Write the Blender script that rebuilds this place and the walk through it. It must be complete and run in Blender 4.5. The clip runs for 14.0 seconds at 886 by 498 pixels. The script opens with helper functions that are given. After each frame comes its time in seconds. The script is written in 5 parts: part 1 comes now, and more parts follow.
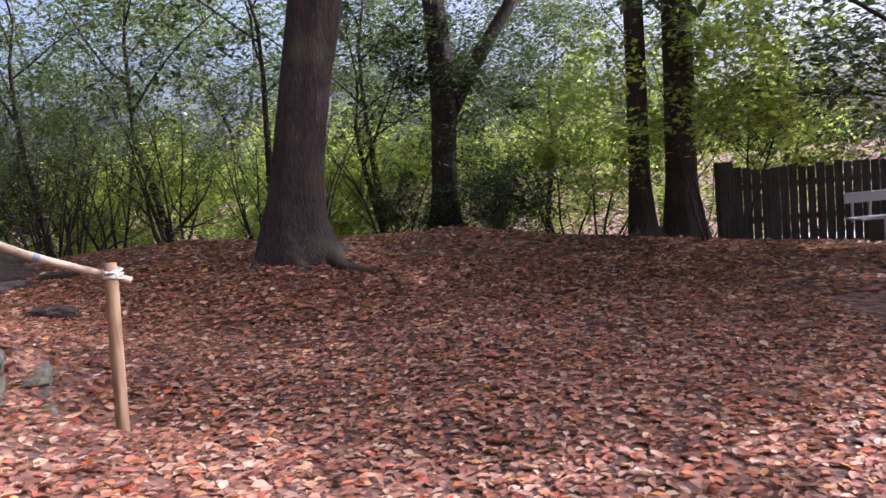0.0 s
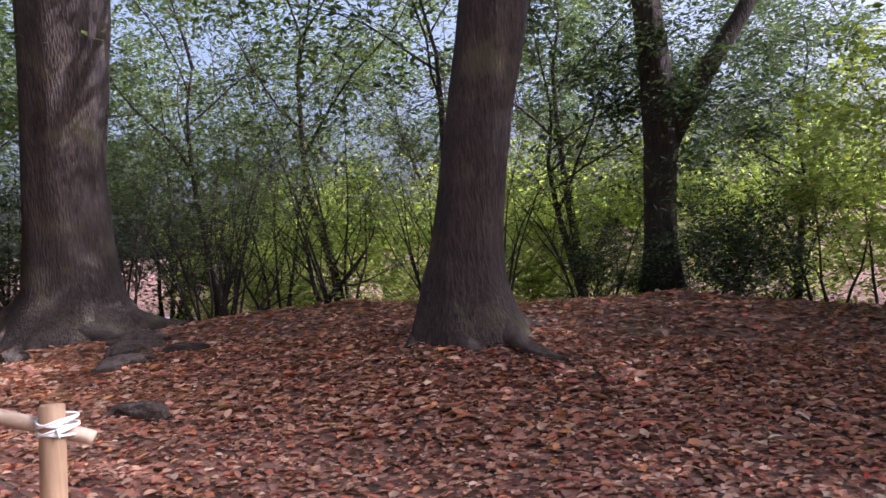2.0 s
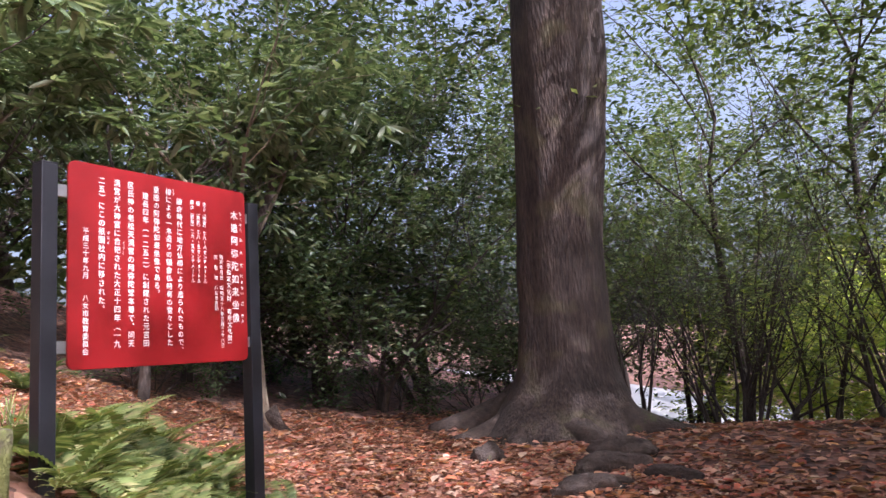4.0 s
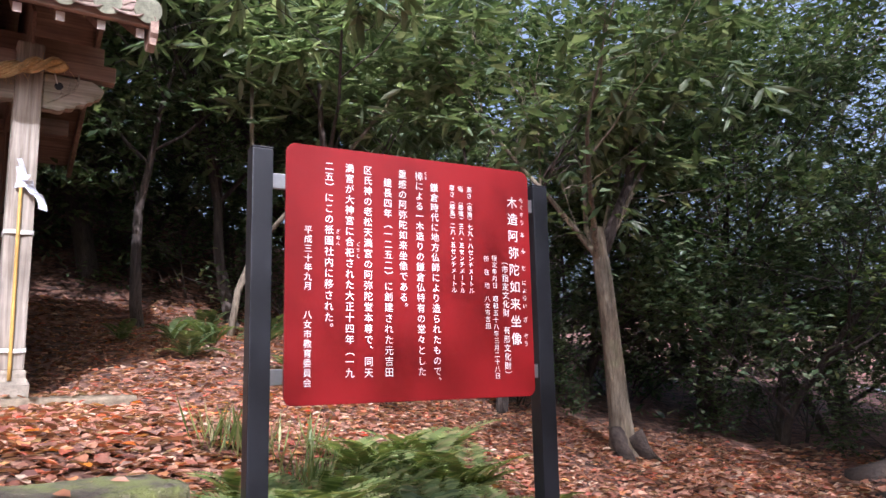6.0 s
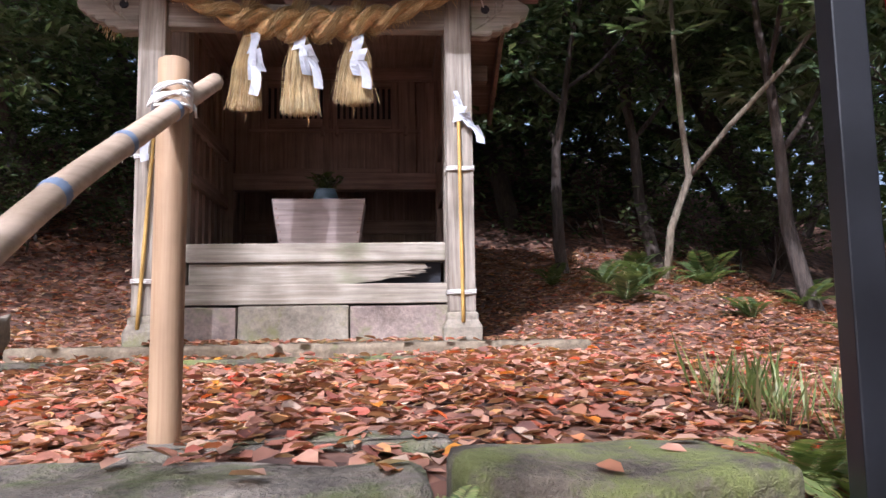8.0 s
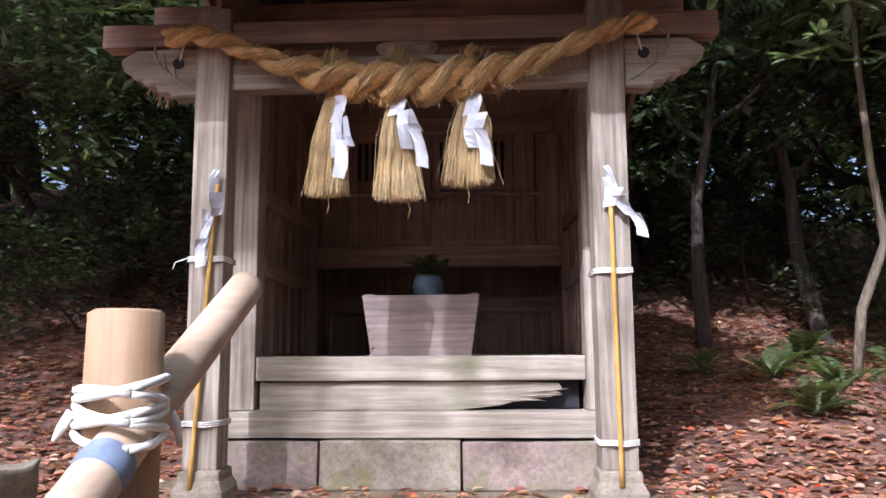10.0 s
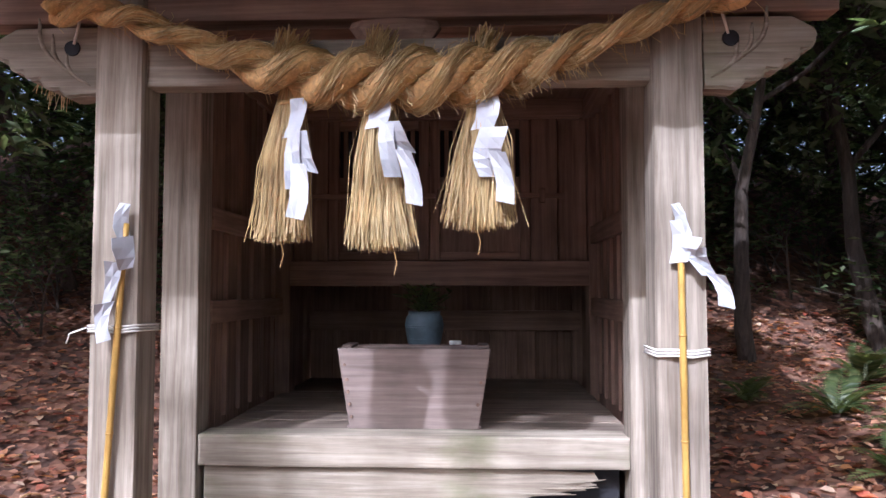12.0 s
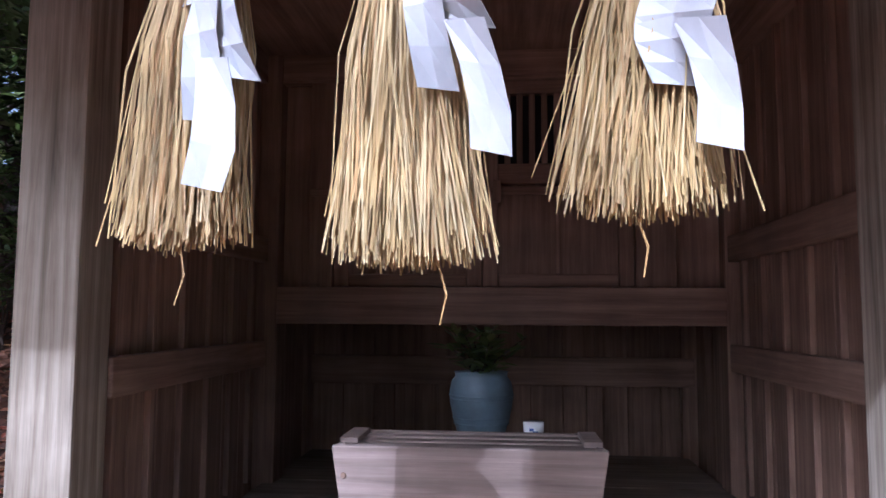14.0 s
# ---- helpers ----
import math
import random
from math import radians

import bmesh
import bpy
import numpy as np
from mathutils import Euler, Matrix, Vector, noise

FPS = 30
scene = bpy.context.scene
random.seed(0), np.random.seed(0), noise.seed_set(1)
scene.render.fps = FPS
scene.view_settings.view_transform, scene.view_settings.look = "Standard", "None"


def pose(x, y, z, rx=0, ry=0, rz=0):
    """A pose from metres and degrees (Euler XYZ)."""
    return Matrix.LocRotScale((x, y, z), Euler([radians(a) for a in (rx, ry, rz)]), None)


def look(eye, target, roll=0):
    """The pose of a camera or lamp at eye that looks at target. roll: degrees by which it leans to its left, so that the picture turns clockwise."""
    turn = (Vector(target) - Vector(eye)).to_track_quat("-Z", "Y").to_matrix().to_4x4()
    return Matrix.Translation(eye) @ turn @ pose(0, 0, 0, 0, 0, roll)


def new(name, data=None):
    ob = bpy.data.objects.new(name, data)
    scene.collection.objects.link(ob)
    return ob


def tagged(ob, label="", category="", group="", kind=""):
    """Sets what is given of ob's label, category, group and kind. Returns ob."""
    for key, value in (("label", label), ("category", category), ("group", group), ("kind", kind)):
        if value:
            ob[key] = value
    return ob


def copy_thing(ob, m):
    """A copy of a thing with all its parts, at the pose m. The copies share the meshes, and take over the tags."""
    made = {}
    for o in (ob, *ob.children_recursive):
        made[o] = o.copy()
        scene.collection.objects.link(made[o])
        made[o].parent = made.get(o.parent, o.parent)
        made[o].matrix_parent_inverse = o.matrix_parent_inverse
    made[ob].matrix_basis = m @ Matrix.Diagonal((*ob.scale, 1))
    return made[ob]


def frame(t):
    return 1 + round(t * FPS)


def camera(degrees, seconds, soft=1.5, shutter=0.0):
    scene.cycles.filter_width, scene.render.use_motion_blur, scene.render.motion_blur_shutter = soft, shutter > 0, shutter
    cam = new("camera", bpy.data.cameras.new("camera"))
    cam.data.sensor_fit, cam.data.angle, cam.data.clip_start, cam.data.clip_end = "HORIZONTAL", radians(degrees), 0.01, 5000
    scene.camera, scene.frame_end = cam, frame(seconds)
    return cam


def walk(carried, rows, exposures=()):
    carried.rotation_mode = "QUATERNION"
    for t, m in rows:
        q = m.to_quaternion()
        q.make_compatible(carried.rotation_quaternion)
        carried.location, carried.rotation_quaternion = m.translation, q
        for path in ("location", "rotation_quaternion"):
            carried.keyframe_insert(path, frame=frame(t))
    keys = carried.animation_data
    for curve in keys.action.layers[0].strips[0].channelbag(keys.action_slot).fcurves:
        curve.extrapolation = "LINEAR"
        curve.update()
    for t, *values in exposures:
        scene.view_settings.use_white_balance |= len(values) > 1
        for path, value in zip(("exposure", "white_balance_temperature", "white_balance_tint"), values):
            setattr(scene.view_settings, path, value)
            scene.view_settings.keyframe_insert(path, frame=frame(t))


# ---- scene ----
cam = camera(61.1, 14.0)
PATH = [
    (0, (0.05, -0.043, 1.636), (0.036, 1.947, 1.441), -5.3),
    (0.5, (0.004, 0.57, 1.623), (-0.096, 2.56, 1.453), -6.3),
    (1, (-0.036, 1.171, 1.642), (-0.246, 3.156, 1.517), -6.1),
    (1.5, (-0.089, 1.784, 1.654), (-0.426, 3.754, 1.575), -5.7),
    (2, (-0.165, 2.395, 1.689), (-0.678, 4.328, 1.663), -5.5),
    (2.5, (-0.272, 2.989, 1.71), (-1.02, 4.843, 1.756), -5.3),
    (3, (-0.404, 3.51, 1.761), (-1.435, 5.219, 1.889), -4.8),
    (3.5, (-0.609, 3.908, 1.831), (-1.96, 5.369, 2.034), -3.8),
    (4, (-0.804, 4.32, 1.881), (-2.431, 5.453, 2.145), -3.4),
    (4.2, (-0.907, 4.442, 1.889), (-2.615, 5.444, 2.167), -3.2),
    (6.3, (-1.78, 5.124, 1.999), (-3.756, 5.163, 2.306), -0.9),
    (6.5, (-1.838, 5.134, 2.002), (-3.815, 5.082, 2.3), -0.7),
    (7, (-1.972, 5.071, 1.976), (-3.931, 4.766, 2.244), -0.2),
    (7.5, (-2.179, 4.847, 1.903), (-4.078, 4.264, 2.135), -0.2),
    (8, (-2.442, 4.574, 1.925), (-4.249, 3.745, 2.143), -0.9),
    (8.5, (-2.725, 4.258, 2.059), (-4.462, 3.302, 2.32), -1.0),
    (9, (-2.942, 4.106, 2.257), (-4.65, 3.109, 2.552), -0.5),
    (9.2, (-3.003, 4.08, 2.335), (-4.701, 3.064, 2.635), -0.4),
    (10.35, (-3.43, 3.84, 2.6), (-5.126, 2.8, 2.83), -0.15),
    (11.5, (-3.866, 3.581, 2.79), (-5.573, 2.546, 2.91), 0.1),
    (12, (-4.074, 3.451, 3.07), (-5.774, 2.404, 3.178), 0.0),
    (12.5, (-4.324, 3.267, 3.062), (-6.003, 2.188, 3.186), -0.0),
    (13, (-4.671, 3.075, 3.098), (-6.334, 1.972, 3.241), 0.3),
    (13.5, (-4.948, 2.86, 3.119), (-6.593, 1.735, 3.279), 0.4),
    (14, (-5.177, 2.643, 3.13), (-6.83, 1.53, 3.302), 0.3),
]
walk(cam, [(t, look(eye, target, roll)) for t, eye, target, roll in PATH], exposures=[(0, 1.3, 5300, 24), (1.5, 1.25, 5300, 25), (4.2, 1.35, 5600, 25), (6.3, 1.08, 5300, 19), (9, 0.88, 5250, 18), (12, 0.98, 5150, 18), (13.4, 0.85, 4800, 18), (14, 1.05, 4800, 18)])

# ---- world and sun ----
SUN_AZ, SUN_EL = 8.0, 42.2
world = bpy.data.worlds.new("world")
scene.world = world
world.use_nodes = True
wn = world.node_tree
wn.nodes.clear()
sky = wn.nodes.new("ShaderNodeTexSky")
sky.sky_type, sky.sun_disc = "NISHITA", False
sky.sun_elevation, sky.sun_rotation = radians(SUN_EL), radians(90 - SUN_AZ)
sky.air_density, sky.dust_density, sky.ozone_density = 1.0, 9.0, 0.6
bg = wn.nodes.new("ShaderNodeBackground")
bg.inputs["Strength"].default_value = 0.15
wo = wn.nodes.new("ShaderNodeOutputWorld")
haze = wn.nodes.new("ShaderNodeHueSaturation")
haze.inputs["Saturation"].default_value = 0.75
wn.links.new(sky.outputs[0], haze.inputs["Color"])
wn.links.new(haze.outputs[0], bg.inputs[0])
wn.links.new(bg.outputs[0], wo.inputs[0])
sun = new("sun", bpy.data.lights.new("sun", "SUN"))
sun.data.energy, sun.data.angle, sun.data.color = 3.6, radians(0.6), (1.0, 0.95, 0.87)
sa, se = radians(SUN_AZ), radians(SUN_EL)
sun.matrix_world = look((math.cos(sa) * math.cos(se) * 50, math.sin(sa) * math.cos(se) * 50, math.sin(se) * 50), (0, 0, 0))

# ---- materials ----


def material(name, rough=0.8):
    m = bpy.data.materials.new(name)
    m.use_nodes = True
    b = m.node_tree.nodes["Principled BSDF"]
    b.inputs["Roughness"].default_value = rough
    return m, m.node_tree, b


def add(nt, kind, **values):
    node = nt.nodes.new(kind)
    for key, value in values.items():
        node.inputs[key.replace("_", " ")].default_value = value
    return node


def ramp(nt, source, stops):
    r = nt.nodes.new("ShaderNodeValToRGB")
    while len(r.color_ramp.elements) < len(stops):
        r.color_ramp.elements.new(0.5)
    for e, (p, c) in zip(r.color_ramp.elements, stops):
        e.position, e.color = p, (*c, 1)
    nt.links.new(source, r.inputs[0])
    return r.outputs[0]


def coords(nt, scale=(1, 1, 1), kind="Object"):
    tc, mp = nt.nodes.new("ShaderNodeTexCoord"), nt.nodes.new("ShaderNodeMapping")
    mp.inputs["Scale"].default_value = scale
    nt.links.new(tc.outputs[kind], mp.inputs[0])
    return mp.outputs[0]


def mixed(nt, fac, a, b, how="MIX"):
    m = nt.nodes.new("ShaderNodeMix")
    m.data_type, m.blend_type = "RGBA", how
    for slot, v in ((0, fac), (6, a), (7, b)):
        if hasattr(v, "is_output"):
            nt.links.new(v, m.inputs[slot])
        elif slot:
            m.inputs[slot].default_value = (*v, 1)
        else:
            m.inputs[slot].default_value = v
    return m.outputs[2]


def bumped(nt, b, height, strength=0.4, distance=0.01):
    n = nt.nodes.new("ShaderNodeBump")
    n.inputs["Strength"].default_value, n.inputs["Distance"].default_value = strength, distance
    nt.links.new(height, n.inputs["Height"])
    nt.links.new(n.outputs[0], b.inputs["Normal"])


def wood(name, dark, light, axis, stain=None, rough=0.85, bump=0.5):
    """Weathered wood with its grain along one axis of the object."""
    m, nt, b = material(name, rough)
    sc = [38, 38, 38]
    sc[axis] = 1.6
    v = coords(nt, sc)
    info = nt.nodes.new("ShaderNodeObjectInfo")
    shift = nt.nodes.new("ShaderNodeVectorMath")
    shift.operation = "ADD"
    sep = nt.nodes.new("ShaderNodeMath")
    sep.operation = "MULTIPLY"
    sep.inputs[1].default_value = 90
    nt.links.new(info.outputs["Random"], sep.inputs[0])
    nt.links.new(v, shift.inputs[0])
    nt.links.new(sep.outputs[0], shift.inputs[1])
    n1 = add(nt, "ShaderNodeTexNoise", Scale=1.0, Detail=6, Roughness=0.65, Distortion=0.3)
    nt.links.new(shift.outputs[0], n1.inputs[0])
    c = ramp(nt, n1.outputs[0], [(0.3, dark), (0.52, tuple((p + q) / 2 for p, q in zip(dark, light))), (0.72, light)])
    n2 = add(nt, "ShaderNodeTexNoise", Scale=5.0, Detail=4)
    nt.links.new(coords(nt), n2.inputs[0])
    tone = ramp(nt, n2.outputs[0], [(0.3, (0.72, 0.7, 0.68)), (0.7, (1.08, 1.06, 1.04))])
    c = mixed(nt, 1.0, c, tone, "MULTIPLY")
    if stain:
        n3 = add(nt, "ShaderNodeTexNoise", Scale=3.1, Detail=5, Roughness=0.6)
        nt.links.new(coords(nt, (1, 1, 2)), n3.inputs[0])
        c = mixed(nt, ramp(nt, n3.outputs[0], [(0.52, (0, 0, 0)), (0.72, (0.7, 0.7, 0.7))]), c, stain)
    r = ramp(nt, info.outputs["Random"], [(0, (0.86, 0.85, 0.84)), (1, (1.08, 1.07, 1.06))])
    c = mixed(nt, 1.0, c, r, "MULTIPLY")
    nt.links.new(c, b.inputs["Base Color"])
    bumped(nt, b, n1.outputs[0], bump, 0.004)
    return m


GREY_Z = wood("weathered_wood_upright", (0.16, 0.13, 0.1), (0.52, 0.465, 0.395), 2, rough=0.9)
GREY_X = wood("weathered_wood_level", (0.19, 0.158, 0.122), (0.5, 0.45, 0.38), 0, stain=(0.2, 0.21, 0.12), rough=0.9)
FLOORWOOD = wood("floor_wood", (0.16, 0.12, 0.095), (0.36, 0.3, 0.25), 0, rough=0.85)
DARK_Z = wood("brown_wood_upright", (0.185, 0.115, 0.088), (0.44, 0.305, 0.235), 2, rough=0.7, bump=0.3)
DARK_X = wood("brown_wood_level", (0.185, 0.115, 0.088), (0.44, 0.305, 0.235), 0, rough=0.7, bump=0.3)
DARK_Y = wood("brown_wood_deep", (0.185, 0.115, 0.088), (0.44, 0.305, 0.235), 1, rough=0.7, bump=0.3)
BOXWOOD = wood("box_wood", (0.2, 0.15, 0.135), (0.42, 0.34, 0.315), 0, rough=0.75)
POSTWOOD = wood("rail_post_wood", (0.29, 0.175, 0.095), (0.48, 0.33, 0.2), 2, rough=0.7, bump=0.25)
FENCEWOOD = wood("fence_wood", (0.035, 0.03, 0.028), (0.1, 0.085, 0.075), 2)


def mottled(name, stops, scale, rough=0.9, bump=0.5, depth=0.01, fine=40.0, moss=None, moss_from=0.5, kind="Object"):
    """Earth, stone, bark: noise at two scales, and moss on what faces up."""
    m, nt, b = material(name, rough)
    v = coords(nt, kind=kind)
    n1 = add(nt, "ShaderNodeTexNoise", Scale=scale, Detail=8, Roughness=0.65)
    n2 = add(nt, "ShaderNodeTexNoise", Scale=fine, Detail=4, Roughness=0.7)
    for n in (n1, n2):
        nt.links.new(v, n.inputs[0])
    c = ramp(nt, n1.outputs[0], stops)
    c = mixed(nt, 1.0, c, ramp(nt, n2.outputs[0], [(0.3, (0.65, 0.65, 0.65)), (0.7, (1.15, 1.15, 1.15))]), "MULTIPLY")
    if moss:
        n3 = add(nt, "ShaderNodeTexNoise", Scale=3.5, Detail=6, Roughness=0.7)
        nt.links.new(v, n3.inputs[0])
        c = mixed(nt, ramp(nt, n3.outputs[0], [(moss_from, (0, 0, 0)), (moss_from + 0.12, (0.9, 0.9, 0.9))]), c, moss)
    nt.links.new(c, b.inputs["Base Color"])
    s = nt.nodes.new("ShaderNodeMath")
    s.operation = "ADD"
    nt.links.new(n1.outputs[0], s.inputs[0])
    nt.links.new(n2.outputs[0], s.inputs[1])
    bumped(nt, b, s.outputs[0], bump, depth)
    return m


STONE = mottled("grey_stone", [(0.3, (0.2, 0.165, 0.125)), (0.7, (0.36, 0.31, 0.24))], 6, moss=(0.19, 0.18, 0.075), moss_from=0.5)
PINKSTONE = mottled("foundation_stone", [(0.3, (0.17, 0.125, 0.105)), (0.7, (0.36, 0.28, 0.235))], 7, moss=(0.15, 0.15, 0.065), moss_from=0.52)
MOSSY = mottled("mossy_stone", [(0.35, (0.11, 0.09, 0.07)), (0.65, (0.26, 0.215, 0.165))], 6, moss=(0.12, 0.13, 0.045), moss_from=0.46, depth=0.025, bump=0.9)
MOSSGREEN = mottled("green_mossed_stone", [(0.35, (0.075, 0.06, 0.045)), (0.65, (0.2, 0.16, 0.115))], 6, moss=(0.16, 0.175, 0.045), moss_from=0.42, depth=0.025, bump=0.9)
SLAB = mottled("worn_slab", [(0.3, (0.12, 0.088, 0.055)), (0.7, (0.27, 0.21, 0.14))], 5, moss=(0.16, 0.18, 0.06), moss_from=0.6)
ROOTBARK = mottled("root_bark", [(0.3, (0.035, 0.024, 0.02)), (0.7, (0.12, 0.085, 0.065))], 9, bump=0.9, depth=0.03, moss=(0.09, 0.11, 0.03), moss_from=0.6)


def bark(name, dark, light, moss=None):
    m, nt, b = material(name, 0.95)
    v = coords(nt, (30, 30, 5.0))
    n1 = add(nt, "ShaderNodeTexNoise", Scale=1.0, Detail=8, Roughness=0.72, Distortion=0.6)
    nt.links.new(v, n1.inputs[0])
    vo = add(nt, "ShaderNodeTexVoronoi", Scale=1.3)
    nt.links.new(coords(nt, (30, 30, 7)), vo.inputs[0])
    n2 = add(nt, "ShaderNodeTexNoise", Scale=2.2, Detail=5)
    nt.links.new(coords(nt), n2.inputs[0])
    c = ramp(nt, n1.outputs[0], [(0.32, dark), (0.68, light)])
    c = mixed(nt, 1.0, c, ramp(nt, n2.outputs[0], [(0.3, (0.6, 0.6, 0.62)), (0.7, (1.2, 1.15, 1.1))]), "MULTIPLY")
    if moss:
        c = mixed(nt, ramp(nt, n2.outputs[0], [(0.56, (0, 0, 0)), (0.68, (0.6, 0.6, 0.6))]), c, moss)
    nt.links.new(c, b.inputs["Base Color"])
    s = nt.nodes.new("ShaderNodeMath")
    s.operation = "ADD"
    nt.links.new(n1.outputs[0], s.inputs[0])
    nt.links.new(vo.outputs["Distance"], s.inputs[1])
    bumped(nt, b, s.outputs[0], 0.8, 0.016)
    return m


BARK_A = bark("rough_grey_bark", (0.018, 0.013, 0.012), (0.105, 0.076, 0.062), moss=(0.11, 0.1, 0.05))
BARK_DARK = bark("dark_bark", (0.03, 0.023, 0.02), (0.1, 0.075, 0.06))
BARK_PALE = bark("pale_bark", (0.095, 0.075, 0.052), (0.28, 0.23, 0.165), moss=(0.16, 0.18, 0.08))


def leaf_material(name, colours, thin=0.45, gloss=0.45):
    """Leaves: colour differs leaf by leaf, light shines through."""
    m, nt, b = material(name, gloss)
    g = nt.nodes.new("ShaderNodeNewGeometry")
    c = ramp(nt, g.outputs["Random Per Island"], [(i / max(1, len(colours) - 1), k) for i, k in enumerate(colours)])
    n = add(nt, "ShaderNodeTexNoise", Scale=14.0, Detail=3)
    nt.links.new(coords(nt), n.inputs[0])
    c = mixed(nt, 1.0, c, ramp(nt, n.outputs[0], [(0.3, (0.75, 0.75, 0.75)), (0.7, (1.2, 1.2, 1.2))]), "MULTIPLY")
    nt.links.new(c, b.inputs["Base Color"])
    if thin:
        tr, mx = nt.nodes.new("ShaderNodeBsdfTranslucent"), nt.nodes.new("ShaderNodeMixShader")
        bright = mixed(nt, 1.0, c, (1.4, 1.45, 0.75), "MULTIPLY")
        nt.links.new(bright, tr.inputs[0])
        mx.inputs[0].default_value = thin
        nt.links.new(b.outputs[0], mx.inputs[1])
        nt.links.new(tr.outputs[0], mx.inputs[2])
        nt.links.new(mx.outputs[0], nt.nodes["Material Output"].inputs[0])
    return m


LEAF_DARK = leaf_material("dark_evergreen_leaves", [(0.05, 0.078, 0.042), (0.075, 0.11, 0.056), (0.11, 0.15, 0.075), (0.18, 0.205, 0.13)], 0.38, 0.27)
LEAF_LONG = leaf_material("long_grey_green_leaves", [(0.09, 0.125, 0.065), (0.13, 0.175, 0.095), (0.19, 0.24, 0.145), (0.28, 0.31, 0.22)], 0.4, 0.25)
LEAF_MID = leaf_material("green_leaves", [(0.055, 0.085, 0.035), (0.085, 0.12, 0.045), (0.12, 0.155, 0.06), (0.17, 0.185, 0.08)], 0.5, 0.4)
LEAF_SHRUB = leaf_material("shrub_leaves", [(0.09, 0.125, 0.045), (0.13, 0.17, 0.06), (0.19, 0.235, 0.085), (0.27, 0.29, 0.12)], 0.52, 0.4)
# yellow-green leaves, paled further so the base colour carries sunlight
LEAF_SUN_TINTED = leaf_material("sun_tinted_yellow_green_leaves", [(0.2, 0.27, 0.05), (0.3, 0.37, 0.08), (0.4, 0.45, 0.12), (0.47, 0.45, 0.16)], 0.58, 0.5)
LEAF_FERN = leaf_material("fern_fronds", [(0.11, 0.155, 0.045), (0.18, 0.23, 0.075), (0.27, 0.31, 0.11), (0.36, 0.3, 0.15)], 0.4, 0.5)
LITTER = leaf_material("fallen_leaves", [(0.171, 0.0725, 0.0475), (0.281, 0.112, 0.0726), (0.415, 0.188, 0.119), (0.207, 0.0938, 0.0634), (0.512, 0.275, 0.185), (0.329, 0.112, 0.0726), (0.586, 0.338, 0.224), (0.268, 0.138, 0.106), (0.62, 0.45, 0.33), (0.439, 0.188, 0.099), (0.146, 0.0688, 0.0554), (0.512, 0.125, 0.0726), (0.61, 0.312, 0.119)], 0.25, 0.6)
RED_LEAF = leaf_material("red_maple_leaves", [(0.5, 0.03, 0.02), (0.55, 0.1, 0.02), (0.6, 0.3, 0.03)], 0.35, 0.5)


def plain(name, colour, rough=0.6, vary=0.12, scale=20.0, metal=0.0, bump=0.15):
    m, nt, b = material(name, rough)
    n = add(nt, "ShaderNodeTexNoise", Scale=scale, Detail=5, Roughness=0.6)
    nt.links.new(coords(nt), n.inputs[0])
    c = ramp(nt, n.outputs[0], [(0.3, tuple(k * (1 - vary) for k in colour)), (0.7, tuple(min(1, k * (1 + vary)) for k in colour))])
    nt.links.new(c, b.inputs["Base Color"])
    b.inputs["Metallic"].default_value = metal
    bumped(nt, b, n.outputs[0], bump, 0.002)
    return m


RED = plain("red_sign_enamel", (0.2, 0.008, 0.009), 0.32, 0.06, 6, bump=0.02)
BLACK = plain("black_metal", (0.009, 0.009, 0.012), 0.45, 0.2, 30, bump=0.05)
STEEL = plain("bracket_steel", (0.3, 0.3, 0.3), 0.4, 0.1, 30, metal=0.8)
WHITE = plain("white_lettering", (0.82, 0.8, 0.78), 0.5, 0.03, 30, bump=0.0)
PAPER = plain("white_paper", (0.5, 0.52, 0.57), 0.7, 0.08, 18, bump=0.1)
CORD = plain("white_cord", (0.72, 0.69, 0.64), 0.8, 0.12, 60)
BAMBOO = plain("yellow_bamboo", (0.46, 0.28, 0.07), 0.4, 0.15, 25)
BAMBOO_OLD = wood("old_bamboo", (0.34, 0.25, 0.17), (0.55, 0.43, 0.32), 0, rough=0.6, bump=0.15)
BLUE = plain("faded_blue_band", (0.17, 0.21, 0.29), 0.7, 0.25, 40)
STRAW = leaf_material("straw", [(0.35, 0.23, 0.09), (0.48, 0.34, 0.14), (0.58, 0.44, 0.21), (0.44, 0.26, 0.1), (0.68, 0.55, 0.31), (0.29, 0.19, 0.07)], 0.12, 0.6)
ROPE = plain("rope_straw", (0.5, 0.31, 0.12), 0.8, 0.35, 70, bump=0.8)
VASE = plain("blue_glazed_clay", (0.1, 0.145, 0.18), 0.5, 0.25, 14)
PORCELAIN = plain("white_porcelain", (0.75, 0.76, 0.78), 0.2, 0.03, 30, bump=0.0)
INK = plain("blue_glaze_paint", (0.03, 0.08, 0.3), 0.3, 0.1, 30, bump=0.0)
TILE = mottled("clay_roof_tile", [(0.3, (0.17, 0.12, 0.1)), (0.7, (0.34, 0.24, 0.19))], 8, moss=(0.2, 0.2, 0.12), moss_from=0.6)
TILEGREEN = mottled("lichened_tile_end", [(0.3, (0.2, 0.2, 0.14)), (0.7, (0.36, 0.36, 0.26))], 12)
# near-black colour that stands for shade in recesses and hollows
SHADE_BLACK = plain("recess_shade", (0.015, 0.015, 0.02), 0.8, 0.2, 20)
PALEBENCH = plain("pale_plastic", (0.5, 0.5, 0.5), 0.6, 0.1, 20)
WATER = plain("pale_far_ground", (0.5, 0.49, 0.46), 0.5, 0.15, 0.5)

# ---- mesh helpers ----


